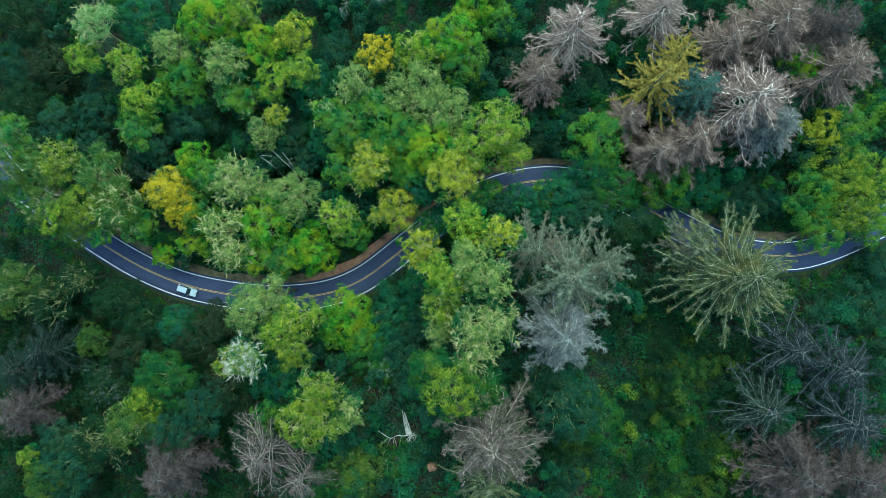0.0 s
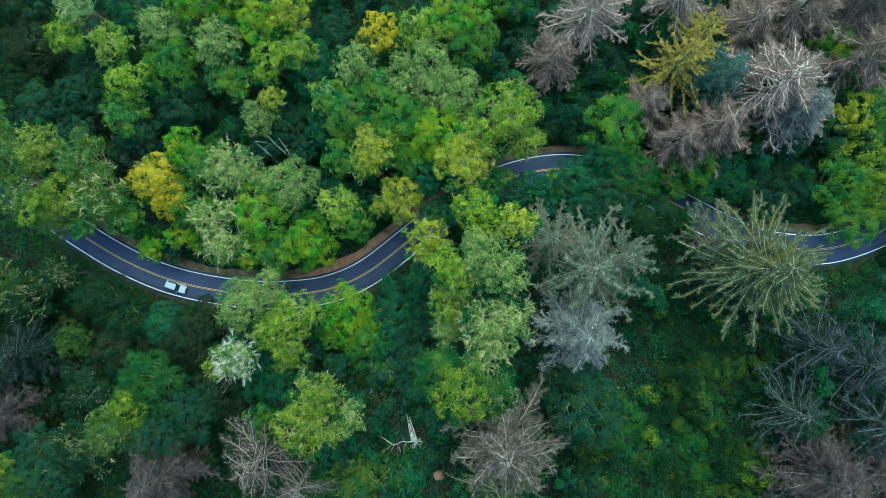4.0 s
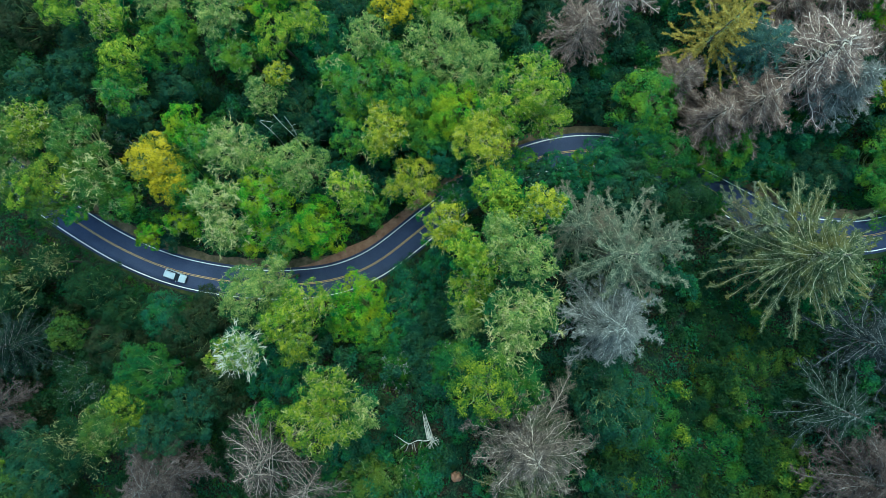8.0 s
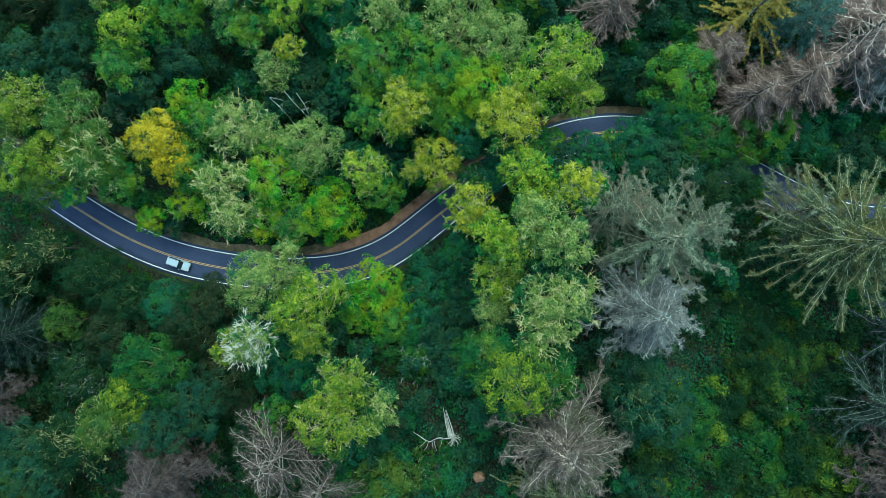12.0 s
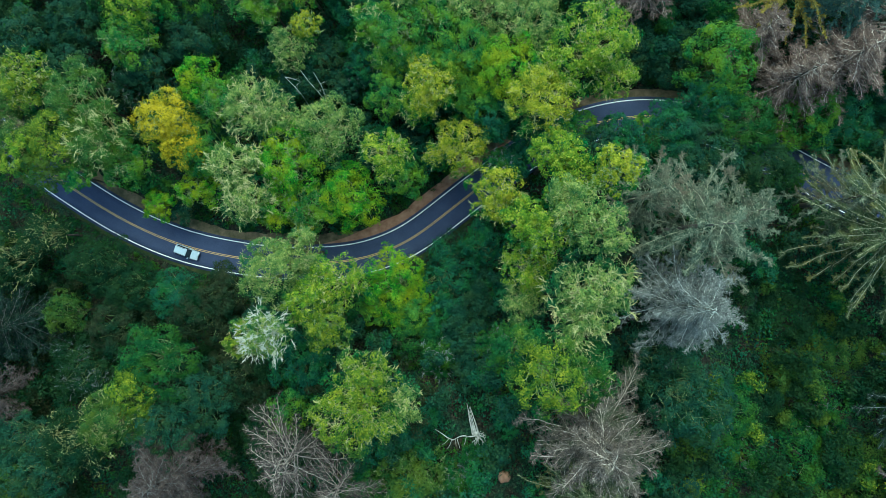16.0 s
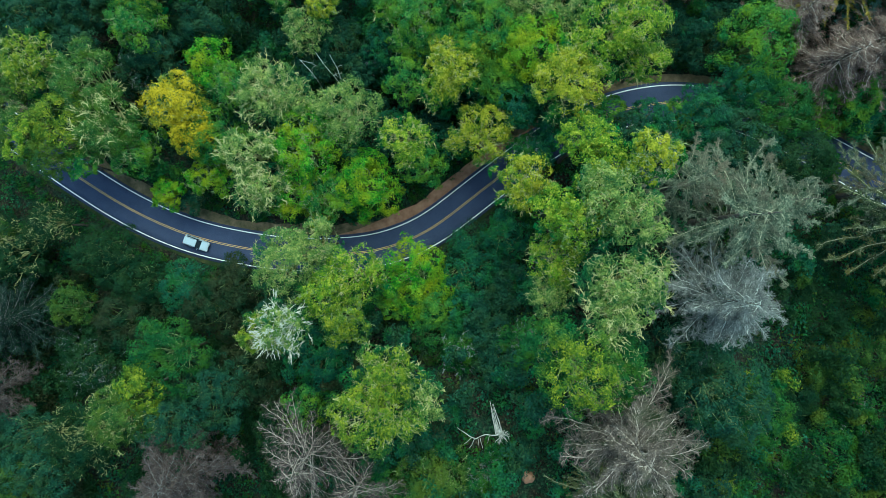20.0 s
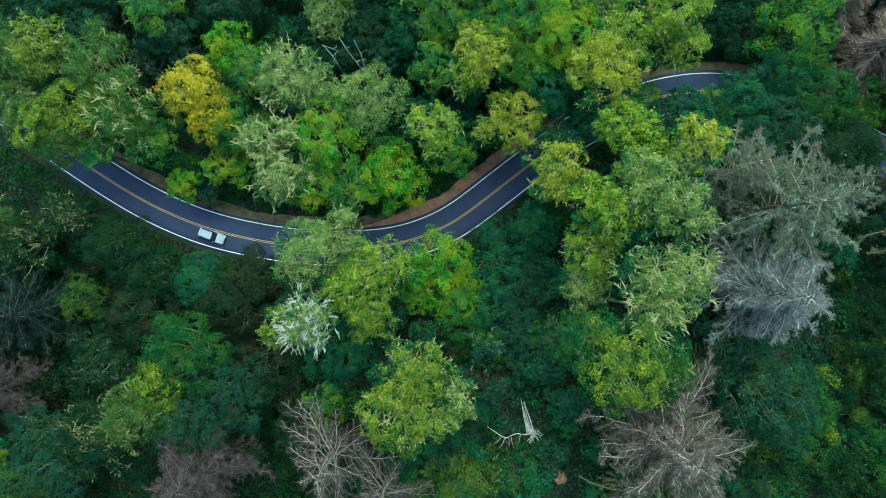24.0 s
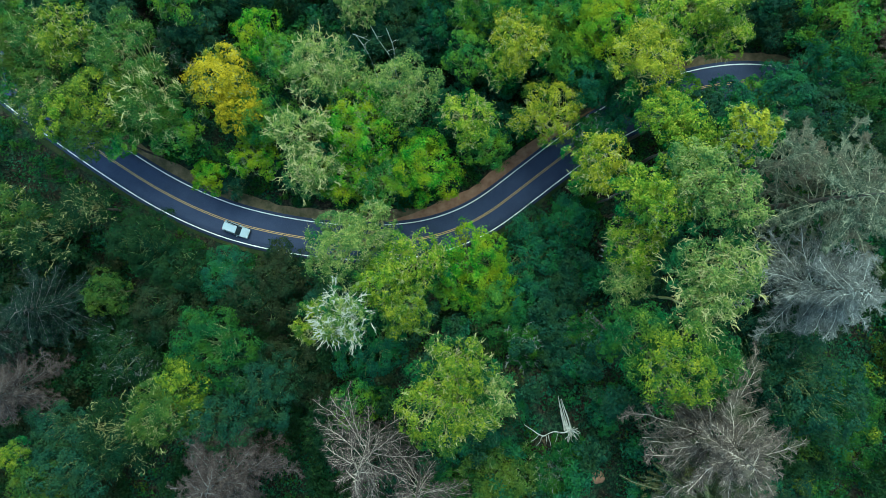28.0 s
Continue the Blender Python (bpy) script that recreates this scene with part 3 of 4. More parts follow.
def conifer(x, y, top, r, style):
    shape = int(CONIFER_RNG.integers(2))
    trunk, bough, needles = conifer_meshes(style, shape)
    base = float(ground_z(np.array([x]), np.array([y]))[0]) - 0.2
    tree = tagged(new("conifer_tree"), CONIFER_WORDS[style], "conifer", "conifers among the broadleaf trees")
    m = Matrix.LocRotScale((x, y, base), Euler((0, 0, CONIFER_RNG.uniform(0, 6.28))), (r / 8.0, r / 8.0, (top - base) / 30.0))
    tree.matrix_basis = m
    wood = {"bare": BARK_PINK, "rusty": BARK_PINK, "weathered": BARK_WEATHERED, "silver": BARK_SILVER, "skeleton": BARK_WEATHERED, "purple": BARK_DARK, "golden": BARK_GREEN, "olive": BARK_LICHEN, "greygreen": BARK_LICHEN, "slate": BARK_SLATE, "slategreen": BARK_SLATE, "goldbrown": BARK_GREEN, "blue": BARK_GREEN}.get(style, BARK_DARK)
    child("trunk", trunk, BARK, tree)
    for me in bough[:-1]:
        child("bough", me, wood, tree)
    child("lower_bough_tier", bough[-1], wood, tree)["kind"] = "stuff"
    child("needles" if style not in ("bare", "rusty", "weathered", "purple", "silver", "skeleton") else "twig_spray", needles, NEEDLE["purple" if style == "skeleton" else style], tree)["kind"] = "stuff"
    return tree


# leaf colours run darker low and left: duller species plus painted corner falloff
broadleaf(1.1, 17.9, 8.0, 3.2, "brown", "broad")
broadleaf(-2.9, 33.0, 14.0, 5.4, "teal", "broad")
broadleaf(6.0, 29.6, 18.0, 4.4, "yellowgreen", "broad")
broadleaf(10.4, 25.4, 17.0, 4.0, "green", "broad")
broadleaf(-0.6, 20.6, 9.0, 3.9, "deep", "broad")
broadleaf(1.7, 31.1, 16.0, 4.1, "green", "broad")
broadleaf(12.2, 30.5, 18.0, 4.1, "yellowgreen", "broad")
broadleaf(6.8, 25.3, 13.0, 3.8, "teal", "broad")
broadleaf(11.5, 1.5, 12.0, 4.6, "teal", "broad")
broadleaf(12.9, -6.5, 11.0, 4.5, "teal", "broad")
broadleaf(19.9, -3.9, 13.0, 3.6, "forest", "broad")
broadleaf(13.9, 14.5, 15.0, 3.3, "forest", "broad")
broadleaf(14.6, 8.3, 14.0, 3.4, "green", "broad")
broadleaf(64.7, 13.9, 10.0, 3.5, "forest", "broad")
broadleaf(68.4, 24.2, 14.0, 6.0, "forest", "broad")
broadleaf(75.1, 20.8, 12.0, 4.2, "forest", "broad")
broadleaf(59.0, 21.5, 11.0, 3.6, "forest", "broad")
broadleaf(79.6, 15.6, 11.0, 3.6, "deep", "broad")
broadleaf(0.6, 24.4, 16.0, 3.7, "yellowgreen", "twiggy")
broadleaf(-3.4, 32.6, 15.0, 4.3, "green", "broad")
broadleaf(12.9, 22.5, 14.0, 3.8, "teal", "broad")
broadleaf(-8.4, 33.4, 13.0, 4.8, "teal", "broad")
broadleaf(-0.2, -28.0, 20.0, 4.2, "teal", "broad")
broadleaf(16.2, -24.9, 20.0, 3.8, "teal", "broad")
broadleaf(10.7, -19.5, 18.0, 3.9, "deep", "broad")
broadleaf(10.8, -32.1, 18.0, 3.0, "forest", "broad")
broadleaf(14.5, -31.8, 18.0, 3.0, "deep", "broad")
broadleaf(-4.6, 26.5, 16.0, 4.4, "green", "broad")
broadleaf(1.2, 30.0, 17.0, 3.6, "yellow", "twiggy")
broadleaf(14.3, 21.4, 15.0, 3.3, "teal", "broad")
broadleaf(16.3, 15.2, 14.0, 3.2, "teal", "broad")
broadleaf(5.2, -11.5, 14.0, 4.7, "teal", "broad")
broadleaf(4.6, -17.2, 16.0, 4.0, "forest", "broad")
broadleaf(12.8, -14.7, 17.0, 3.1, "forest", "broad")
broadleaf(29.5, -20.7, 15.0, 4.1, "deep", "broad")
broadleaf(-6.6, 19.5, 10.0, 4.9, "teal", "broad")
broadleaf(0.6, 24.4, 11.0, 4.4, "teal", "broad")
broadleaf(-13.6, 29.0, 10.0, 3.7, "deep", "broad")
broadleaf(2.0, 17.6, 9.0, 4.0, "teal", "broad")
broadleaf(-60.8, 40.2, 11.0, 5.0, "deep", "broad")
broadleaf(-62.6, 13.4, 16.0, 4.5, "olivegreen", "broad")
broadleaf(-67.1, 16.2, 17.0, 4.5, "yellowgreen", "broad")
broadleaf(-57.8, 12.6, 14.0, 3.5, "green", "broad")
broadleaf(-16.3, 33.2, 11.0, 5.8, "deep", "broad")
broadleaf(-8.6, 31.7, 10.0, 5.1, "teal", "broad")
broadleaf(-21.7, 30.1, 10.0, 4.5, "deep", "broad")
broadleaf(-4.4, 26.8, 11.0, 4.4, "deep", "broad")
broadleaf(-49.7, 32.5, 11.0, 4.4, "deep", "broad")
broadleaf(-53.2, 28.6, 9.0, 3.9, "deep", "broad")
broadleaf(16.1, 15.5, 14.0, 3.9, "teal", "broad")
broadleaf(19.8, 19.0, 15.0, 4.1, "teal", "broad")
broadleaf(23.6, 20.1, 15.0, 4.2, "teal", "broad")
broadleaf(27.3, 21.2, 15.0, 3.7, "green", "broad")
broadleaf(33.2, 20.1, 17.0, 3.8, "teal", "broad")
broadleaf(29.9, 18.6, 17.0, 3.6, "deep", "broad")
broadleaf(38.4, 21.6, 15.0, 2.8, "green", "broad")
broadleaf(43.8, 21.9, 15.0, 4.2, "teal", "broad")
broadleaf(19.3, 22.4, 15.0, 4.1, "deep", "broad")
broadleaf(-76.4, 26.9, 16.0, 6.2, "olivegreen", "broad")
broadleaf(-78.3, 33.8, 16.0, 5.8, "green", "broad")
broadleaf(-56.6, 57.3, 20.0, 5.2, "pale", "snagleaf")
broadleaf(-60.2, 51.3, 17.0, 4.6, "yellowgreen", "broad")
broadleaf(-51.2, 49.5, 17.0, 4.9, "yellowgreen", "twiggy")
broadleaf(-80.9, 62.6, 12.0, 6.7, "olive", "broad")
broadleaf(-72.7, 52.9, 10.0, 7.9, "brown", "broad")
broadleaf(-79.1, 43.3, 9.0, 7.1, "olive", "broad")
broadleaf(-81.6, 53.1, 9.0, 6.1, "deep", "broad")
broadleaf(-62.4, 40.2, 12.0, 5.6, "deep", "broad")
broadleaf(-68.8, 38.1, 13.0, 5.3, "deep", "broad")
broadleaf(-61.6, 31.7, 13.0, 5.3, "deep", "broad")
broadleaf(-49.3, 59.4, 15.0, 6.2, "teal", "broad")
broadleaf(-42.1, 53.1, 16.0, 5.2, "sage", "twiggy")
broadleaf(-40.4, 46.2, 15.0, 6.5, "green", "broad")
broadleaf(-33.6, 59.5, 17.0, 7.2, "bright", "broad")
broadleaf(-25.8, 60.5, 16.0, 4.4, "yellowgreen", "broad")
broadleaf(-14.3, 54.8, 18.0, 5.6, "yellow", "broad")
broadleaf(-21.6, 52.8, 17.0, 5.1, "bright", "broad")
broadleaf(-29.3, 49.3, 17.0, 5.4, "sage", "twiggy")
broadleaf(-18.8, 45.5, 17.0, 5.4, "yellowgreen", "broad")
broadleaf(-12.6, 47.4, 17.0, 4.3, "yellowgreen", "broad")
broadleaf(-28.8, 43.2, 14.0, 4.5, "green", "broad")
broadleaf(-47.6, 41.5, 17.0, 5.6, "yellowgreen", "broad")
broadleaf(-49.5, 35.8, 15.0, 5.5, "green", "broad")
broadleaf(-47.2, 32.1, 12.0, 4.8, "deep", "broad")
broadleaf(-40.0, 38.6, 12.0, 6.9, "deep", "broad")
broadleaf(-59.5, 46.3, 9.0, 6.8, "deep", "broad")
broadleaf(-18.5, 38.1, 15.0, 3.1, "yellow", "broad")
broadleaf(-21.5, 34.8, 14.0, 4.5, "sage", "twiggy")
broadleaf(-25.6, 42.5, 13.0, 4.0, "green", "broad")
broadleaf(-11.1, 45.4, 14.0, 6.0, "teal", "broad")
broadleaf(-7.2, 52.2, 12.0, 5.3, "deep", "broad")
broadleaf(3.4, 50.2, 19.0, 4.8, "gold", "broad")
broadleaf(11.7, 50.4, 19.0, 5.3, "yellowgreen", "twiggy")
broadleaf(19.3, 54.0, 19.0, 6.3, "bright", "broad")
broadleaf(21.7, 49.5, 17.0, 5.9, "green", "broad")
broadleaf(-1.3, 43.7, 19.0, 4.8, "sage", "twiggy")
broadleaf(-7.6, 38.2, 17.0, 3.8, "green", "twiggy")
broadleaf(-2.5, 36.1, 18.0, 6.8, "green", "broad")
broadleaf(2.6, 39.2, 18.0, 5.6, "green", "broad")
broadleaf(11.6, 42.1, 19.0, 7.8, "sage", "twiggy")
broadleaf(17.6, 37.5, 20.0, 6.5, "sage", "twiggy")
broadleaf(7.7, 32.2, 20.0, 6.0, "green", "broad")
broadleaf(2.7, 26.1, 21.0, 4.5, "yellow", "twiggy")
broadleaf(14.8, 29.6, 21.0, 5.9, "bright", "broad")
broadleaf(19.5, 23.8, 24.0, 6.0, "yellow", "twiggy")
broadleaf(28.5, 33.8, 23.0, 6.6, "yellowgreen", "twiggy")
broadleaf(24.0, 28.8, 22.0, 5.4, "yellowgreen", "twiggy")
broadleaf(31.5, 28.4, 20.0, 4.2, "yellowgreen", "twiggy")
broadleaf(7.3, 17.6, 17.0, 5.8, "yellow", "twiggy")
broadleaf(12.8, 22.4, 18.0, 4.3, "teal", "broad")
broadleaf(9.9, 26.0, 18.0, 4.3, "green", "broad")
broadleaf(-71.8, 27.1, 16.0, 5.9, "sagedark", "twiggy")
broadleaf(-65.5, 28.5, 17.0, 5.6, "dullyellow", "twiggy")
broadleaf(-55.9, 25.3, 18.0, 6.1, "sagedark", "twiggy")
broadleaf(-67.8, 18.7, 17.0, 5.9, "olivegreen", "twiggy")
broadleaf(-60.4, 17.9, 17.0, 6.7, "dullyellow", "broad")
broadleaf(-53.0, 18.6, 18.0, 6.8, "sagedark", "snagleaf")
broadleaf(-50.4, 15.2, 14.0, 5.0, "green", "broad")
broadleaf(-75.4, 22.1, 14.0, 4.7, "green", "broad")
broadleaf(-41.5, 21.9, 17.0, 6.0, "gold", "broad")
broadleaf(-39.5, 17.8, 16.0, 4.6, "gold", "broad")
broadleaf(-36.3, 28.3, 17.0, 4.6, "bright", "broad")
broadleaf(-32.4, 25.0, 17.0, 4.6, "green", "broad")
broadleaf(-26.9, 23.7, 18.0, 5.8, "sage", "snagleaf")
broadleaf(-36.2, 17.9, 15.0, 5.7, "green", "broad")
broadleaf(-38.4, 11.5, 11.0, 4.6, "bright", "broad")
broadleaf(-29.2, 13.7, 18.0, 5.3, "sage", "snagleaf")
broadleaf(-27.9, 8.5, 17.0, 4.9, "sage", "snagleaf")
broadleaf(-20.7, 15.8, 17.0, 6.9, "bright", "broad")
broadleaf(-22.6, 22.3, 16.0, 4.6, "sage", "twiggy")
broadleaf(-14.1, 20.5, 18.0, 5.8, "sage", "twiggy")
broadleaf(-4.6, 16.4, 18.0, 4.8, "yellowgreen", "twiggy")
broadleaf(-2.0, 12.9, 15.0, 4.4, "green", "broad")
broadleaf(-10.8, 9.3, 16.0, 6.2, "bright", "broad")
broadleaf(-17.0, 7.7, 14.0, 4.7, "green", "broad")
broadleaf(-23.2, 8.3, 14.0, 4.7, "bright", "broad")
broadleaf(-19.3, 4.6, 10.0, 3.0, "yellowgreen", "broad")
broadleaf(-46.3, 8.4, 9.0, 3.5, "bright", "broad")
broadleaf(-43.3, 7.7, 6.0, 3.6, "deep", "broad")
broadleaf(49.5, 31.5, 20.0, 7.5, "green", "broad")
broadleaf(44.7, 34.4, 14.0, 5.9, "deep", "broad")
broadleaf(41.0, 19.5, 18.0, 6.6, "teal", "broad")
broadleaf(48.0, 24.7, 18.0, 5.7, "teal", "broad")
broadleaf(52.1, 20.3, 20.0, 6.0, "forest", "broad")
broadleaf(47.0, 15.8, 20.0, 6.5, "deep", "broad")
broadleaf(55.4, 14.1, 19.0, 6.3, "olive", "broad")
broadleaf(64.3, 23.9, 16.0, 6.2, "green", "broad")
broadleaf(71.0, 22.0, 15.0, 6.0, "teal", "broad")
broadleaf(79.4, 21.0, 13.0, 5.8, "deep", "broad")
broadleaf(84.8, 21.0, 13.0, 6.1, "deep", "broad")
broadleaf(81.0, 27.8, 12.0, 5.3, "teal", "broad")
broadleaf(37.7, 35.5, 12.0, 5.9, "deep", "broad")
broadleaf(35.3, 41.9, 11.0, 5.4, "deep", "broad")
broadleaf(32.2, 50.5, 12.0, 5.9, "deep", "broad")
broadleaf(49.9, 45.3, 12.0, 5.9, "deep", "broad")
broadleaf(54.8, 56.3, 12.0, 5.3, "deep", "broad")
broadleaf(28.9, 58.5, 15.0, 5.2, "green", "broad")
broadleaf(25.2, 61.3, 17.0, 5.1, "bright", "broad")
broadleaf(90.4, 46.5, 20.0, 4.2, "bright", "broad")
broadleaf(95.2, 34.0, 17.0, 5.1, "yellow", "broad")
broadleaf(101.9, 33.5, 16.0, 6.4, "green", "broad")
broadleaf(98.5, 25.2, 17.0, 7.2, "dullyellow", "broad")
broadleaf(93.1, 20.5, 17.0, 6.1, "green", "broad")
broadleaf(100.7, 18.2, 17.0, 7.2, "dullyellow", "broad")
broadleaf(105.8, 23.3, 17.0, 5.9, "yellowgreen", "broad")
broadleaf(106.5, 14.8, 15.0, 5.2, "green", "broad")
broadleaf(96.3, 13.6, 15.0, 5.7, "green", "broad")
broadleaf(107.9, 37.7, 15.0, 5.2, "green", "broad")
broadleaf(106.2, -2.5, 12.0, 8.0, "deep", "broad")
broadleaf(101.2, -5.1, 10.0, 6.8, "deep", "broad")
broadleaf(109.9, 5.9, 11.0, 5.9, "deep", "broad")
broadleaf(13.4, 8.8, 25.0, 4.8, "yellow", "twiggy")
broadleaf(17.0, 5.0, 30.0, 3.9, "yellowgreen", "broad")
broadleaf(19.7, 3.0, 31.0, 4.3, "yellowgreen", "broad")
broadleaf(23.9, 11.4, 28.5, 5.5, "yellowgreen", "broad")
broadleaf(28.9, 12.0, 33.0, 4.0, "yellow", "broad")
broadleaf(21.7, 15.3, 26.0, 4.5, "yellowgreen", "broad")
broadleaf(23.3, 6.1, 33.0, 5.1, "sage", "twiggy")
broadleaf(26.8, 3.1, 34.0, 4.8, "sage", "twiggy")
broadleaf(17.9, -1.6, 26.0, 4.7, "yellowgreen", "twiggy")
broadleaf(17.3, -6.8, 24.0, 4.1, "sage", "twiggy")
broadleaf(25.9, -5.1, 34.0, 6.4, "sage", "snagleaf")
broadleaf(23.8, -9.2, 33.0, 4.4, "sage", "snagleaf")
broadleaf(18.8, -15.4, 36.0, 6.2, "dullyellow", "broad")
broadleaf(15.6, -13.4, 33.0, 4.9, "forest", "broad")
broadleaf(24.9, -16.6, 32.0, 5.1, "forest", "twiggy")
broadleaf(5.6, -4.6, 13.0, 6.9, "teal", "broad")
broadleaf(10.6, -10.1, 13.0, 6.6, "deep", "broad")
broadleaf(6.4, -0.5, 9.0, 4.9, "deep", "broad")
broadleaf(2.1, -14.9, 14.0, 6.0, "forest", "broad")
broadleaf(9.7, -16.2, 16.0, 5.9, "deep", "broad")
broadleaf(-22.4, -2.9, 20.0, 6.2, "sage", "twiggy")
broadleaf(-18.3, 0.0, 19.0, 4.5, "sage", "twiggy")
broadleaf(-16.8, -8.3, 20.0, 4.7, "yellowgreen", "broad")
broadleaf(-11.9, -4.8, 20.0, 5.2, "yellowgreen", "twiggy")
broadleaf(-12.9, -11.9, 21.0, 4.5, "dullyellow", "broad")
broadleaf(-20.9, -12.4, 27.0, 4.5, "sage", "whitesnag")
broadleaf(-24.7, -13.2, 24.0, 4.1, "dullyellow", "twiggy")
broadleaf(-18.7, -17.9, 15.0, 6.5, "teal", "broad")
broadleaf(-3.4, -5.3, 15.5, 6.8, "bright", "broad")
broadleaf(-6.8, -9.4, 13.0, 3.6, "green", "broad")
broadleaf(-0.3, -10.0, 14.0, 5.2, "green", "broad")
broadleaf(-6.9, -23.1, 31.0, 6.6, "dullyellow", "twiggy")
broadleaf(-5.4, -17.9, 30.0, 5.2, "dullyellow", "twiggy")
broadleaf(-1.3, -22.5, 26.0, 4.0, "sage", "twiggy")
broadleaf(0.3, -25.4, 20.0, 5.4, "teal", "broad")
broadleaf(-4.3, -30.7, 18.0, 5.6, "teal", "broad")
broadleaf(-42.1, -18.4, 18.0, 7.1, "forest", "broad")
broadleaf(-48.8, -27.7, 19.0, 5.8, "olivegreen", "twiggy")
broadleaf(-46.5, -24.0, 18.0, 5.1, "dullyellow", "broad")
broadleaf(-42.0, -29.9, 17.0, 7.2, "deep", "broad")
broadleaf(-35.6, -24.6, 16.0, 6.7, "deep", "broad")
broadleaf(-20.5, -26.9, 14.0, 4.7, "green", "broad")
broadleaf(-31.1, -21.8, 12.0, 6.7, "brown", "broad")
broadleaf(-25.3, -31.2, 13.0, 5.3, "olive", "broad")
broadleaf(-37.0, -11.2, 12.0, 6.9, "brown", "broad")
broadleaf(-33.1, -6.9, 10.0, 5.4, "brown", "broad")
broadleaf(-79.3, 0.1, 13.0, 6.9, "olivegreen", "twiggy")
broadleaf(-72.2, -1.2, 12.0, 6.9, "olive", "twiggy")
broadleaf(-64.9, 2.8, 12.0, 4.3, "olive", "twiggy")
broadleaf(-56.2, -2.8, 12.0, 6.1, "olive", "broad")
broadleaf(-50.0, -7.1, 11.0, 5.1, "olive", "broad")
broadleaf(-42.9, -8.0, 10.0, 5.7, "teal", "broad")
broadleaf(-62.1, -11.3, 11.0, 4.3, "olivegreen", "broad")
broadleaf(-52.3, -13.5, 10.0, 6.8, "brown", "broad")
broadleaf(-60.1, -21.5, 9.0, 6.8, "olive", "broad")
broadleaf(-24.2, -10.2, 13.0, 5.3, "deep", "broad")
broadleaf(-65.4, -39.0, 15.0, 7.3, "deep", "broad")
broadleaf(-58.1, -33.4, 14.0, 6.8, "olive", "twiggy")
broadleaf(-70.1, -41.6, 15.0, 5.2, "olivegreen", "broad")
broadleaf(-73.6, -35.9, 14.0, 2.9, "dullyellow", "broad")
broadleaf(-69.5, -33.4, 12.0, 5.9, "deep", "broad")
broadleaf(0.9, -36.8, 21.0, 7.4, "olivegreen", "broad")
broadleaf(8.4, -35.4, 20.0, 4.4, "forest", "broad")
broadleaf(-6.4, -38.5, 19.0, 5.5, "forest", "broad")
broadleaf(41.1, -20.3, 28.0, 7.7, "deep", "broad")
broadleaf(37.4, -15.3, 23.0, 6.1, "deep", "broad")
broadleaf(47.5, -24.3, 22.0, 6.1, "forest", "broad")
broadleaf(63.1, -8.7, 12.0, 6.7, "olive", "broad")
broadleaf(59.4, -2.6, 12.0, 5.9, "olive", "broad")
broadleaf(63.8, -18.6, 11.0, 5.9, "olivegreen", "broad")
broadleaf(72.3, -14.9, 11.0, 6.2, "olivegreen", "broad")
broadleaf(69.5, -24.8, 11.0, 7.5, "forest", "broad")
broadleaf(58.5, -24.9, 11.0, 7.3, "olive", "broad")
broadleaf(65.5, -33.1, 12.0, 8.0, "forest", "broad")
broadleaf(55.7, -34.3, 12.0, 6.7, "forest", "broad")
broadleaf(75.3, -34.3, 11.0, 6.7, "olivegreen", "broad")
broadleaf(64.1, -41.5, 12.0, 7.2, "olivegreen", "broad")
broadleaf(50.8, -41.6, 12.0, 6.7, "forest", "broad")
broadleaf(75.9, -42.3, 12.0, 6.1, "olivegreen", "broad")
broadleaf(42.9, -35.4, 16.0, 5.9, "deep", "broad")
broadleaf(80.6, -19.9, 10.0, 6.8, "deep", "broad")
conifer(43.3, 52.1, 31, 8.8, "bare")
conifer(37.3, 44.5, 25, 6.7, "rusty")
conifer(59.5, 41.8, 31, 8.1, "golden")
conifer(63.3, 46.9, 29, 7.1, "golden")
conifer(54.6, 35.6, 24, 6.7, "rusty")
conifer(67.5, 39.7, 28, 7.9, "blue")
conifer(76.4, 37.6, 32, 11.5, "bare")
conifer(82.3, 33.8, 28, 7.3, "silver")
conifer(67.3, 31.0, 27, 8.5, "rusty")
conifer(61.0, 28.7, 24, 7.3, "rusty")
conifer(82.4, 52.9, 30, 9.8, "rusty")
conifer(74.2, 50.5, 26, 7.9, "rusty")
conifer(95.0, 44.3, 29, 9.3, "rusty")
conifer(93.1, 52.1, 29, 8.5, "purple")
conifer(60.5, 55.9, 29, 8.5, "bare")
conifer(73.4, 4.1, 34, 14.2, "olive")
conifer(67.5, 9.3, 26, 7.9, "greygreen")
conifer(41.3, 4.1, 38, 11.6, "greygreen")
conifer(35.3, 9.1, 34, 7.9, "greygreen")
conifer(47.4, 6.2, 35, 7.9, "greygreen")
conifer(40.1, -6.9, 36, 8.5, "silver")
conifer(27.2, -26.4, 37, 11.4, "weathered")
conifer(26.3, -34.4, 33, 8.5, "olive")
conifer(87.3, -10.9, 22, 9.2, "slate")
conifer(82.3, -22.9, 22, 9.5, "slategreen")
conifer(95.2, -13.9, 26, 9.8, "slate")
conifer(96.0, -24.0, 27, 9.8, "slate")
conifer(86.2, -34.0, 27, 11.0, "purple")
conifer(97.5, -34.7, 26, 9.8, "purple")
conifer(-72.0, -13.7, 15, 8.5, "darkgreen")
conifer(-75.9, -26.7, 17, 7.9, "purple")
conifer(-39.9, -37.0, 23, 9.8, "purple")
conifer(-18.0, -31.5, 31, 9.2, "skeleton")
conifer(-10.6, -36.5, 26, 7.9, "skeleton")
conifer(-78.5, -17.7, 14, 7.3, "darkgreen")


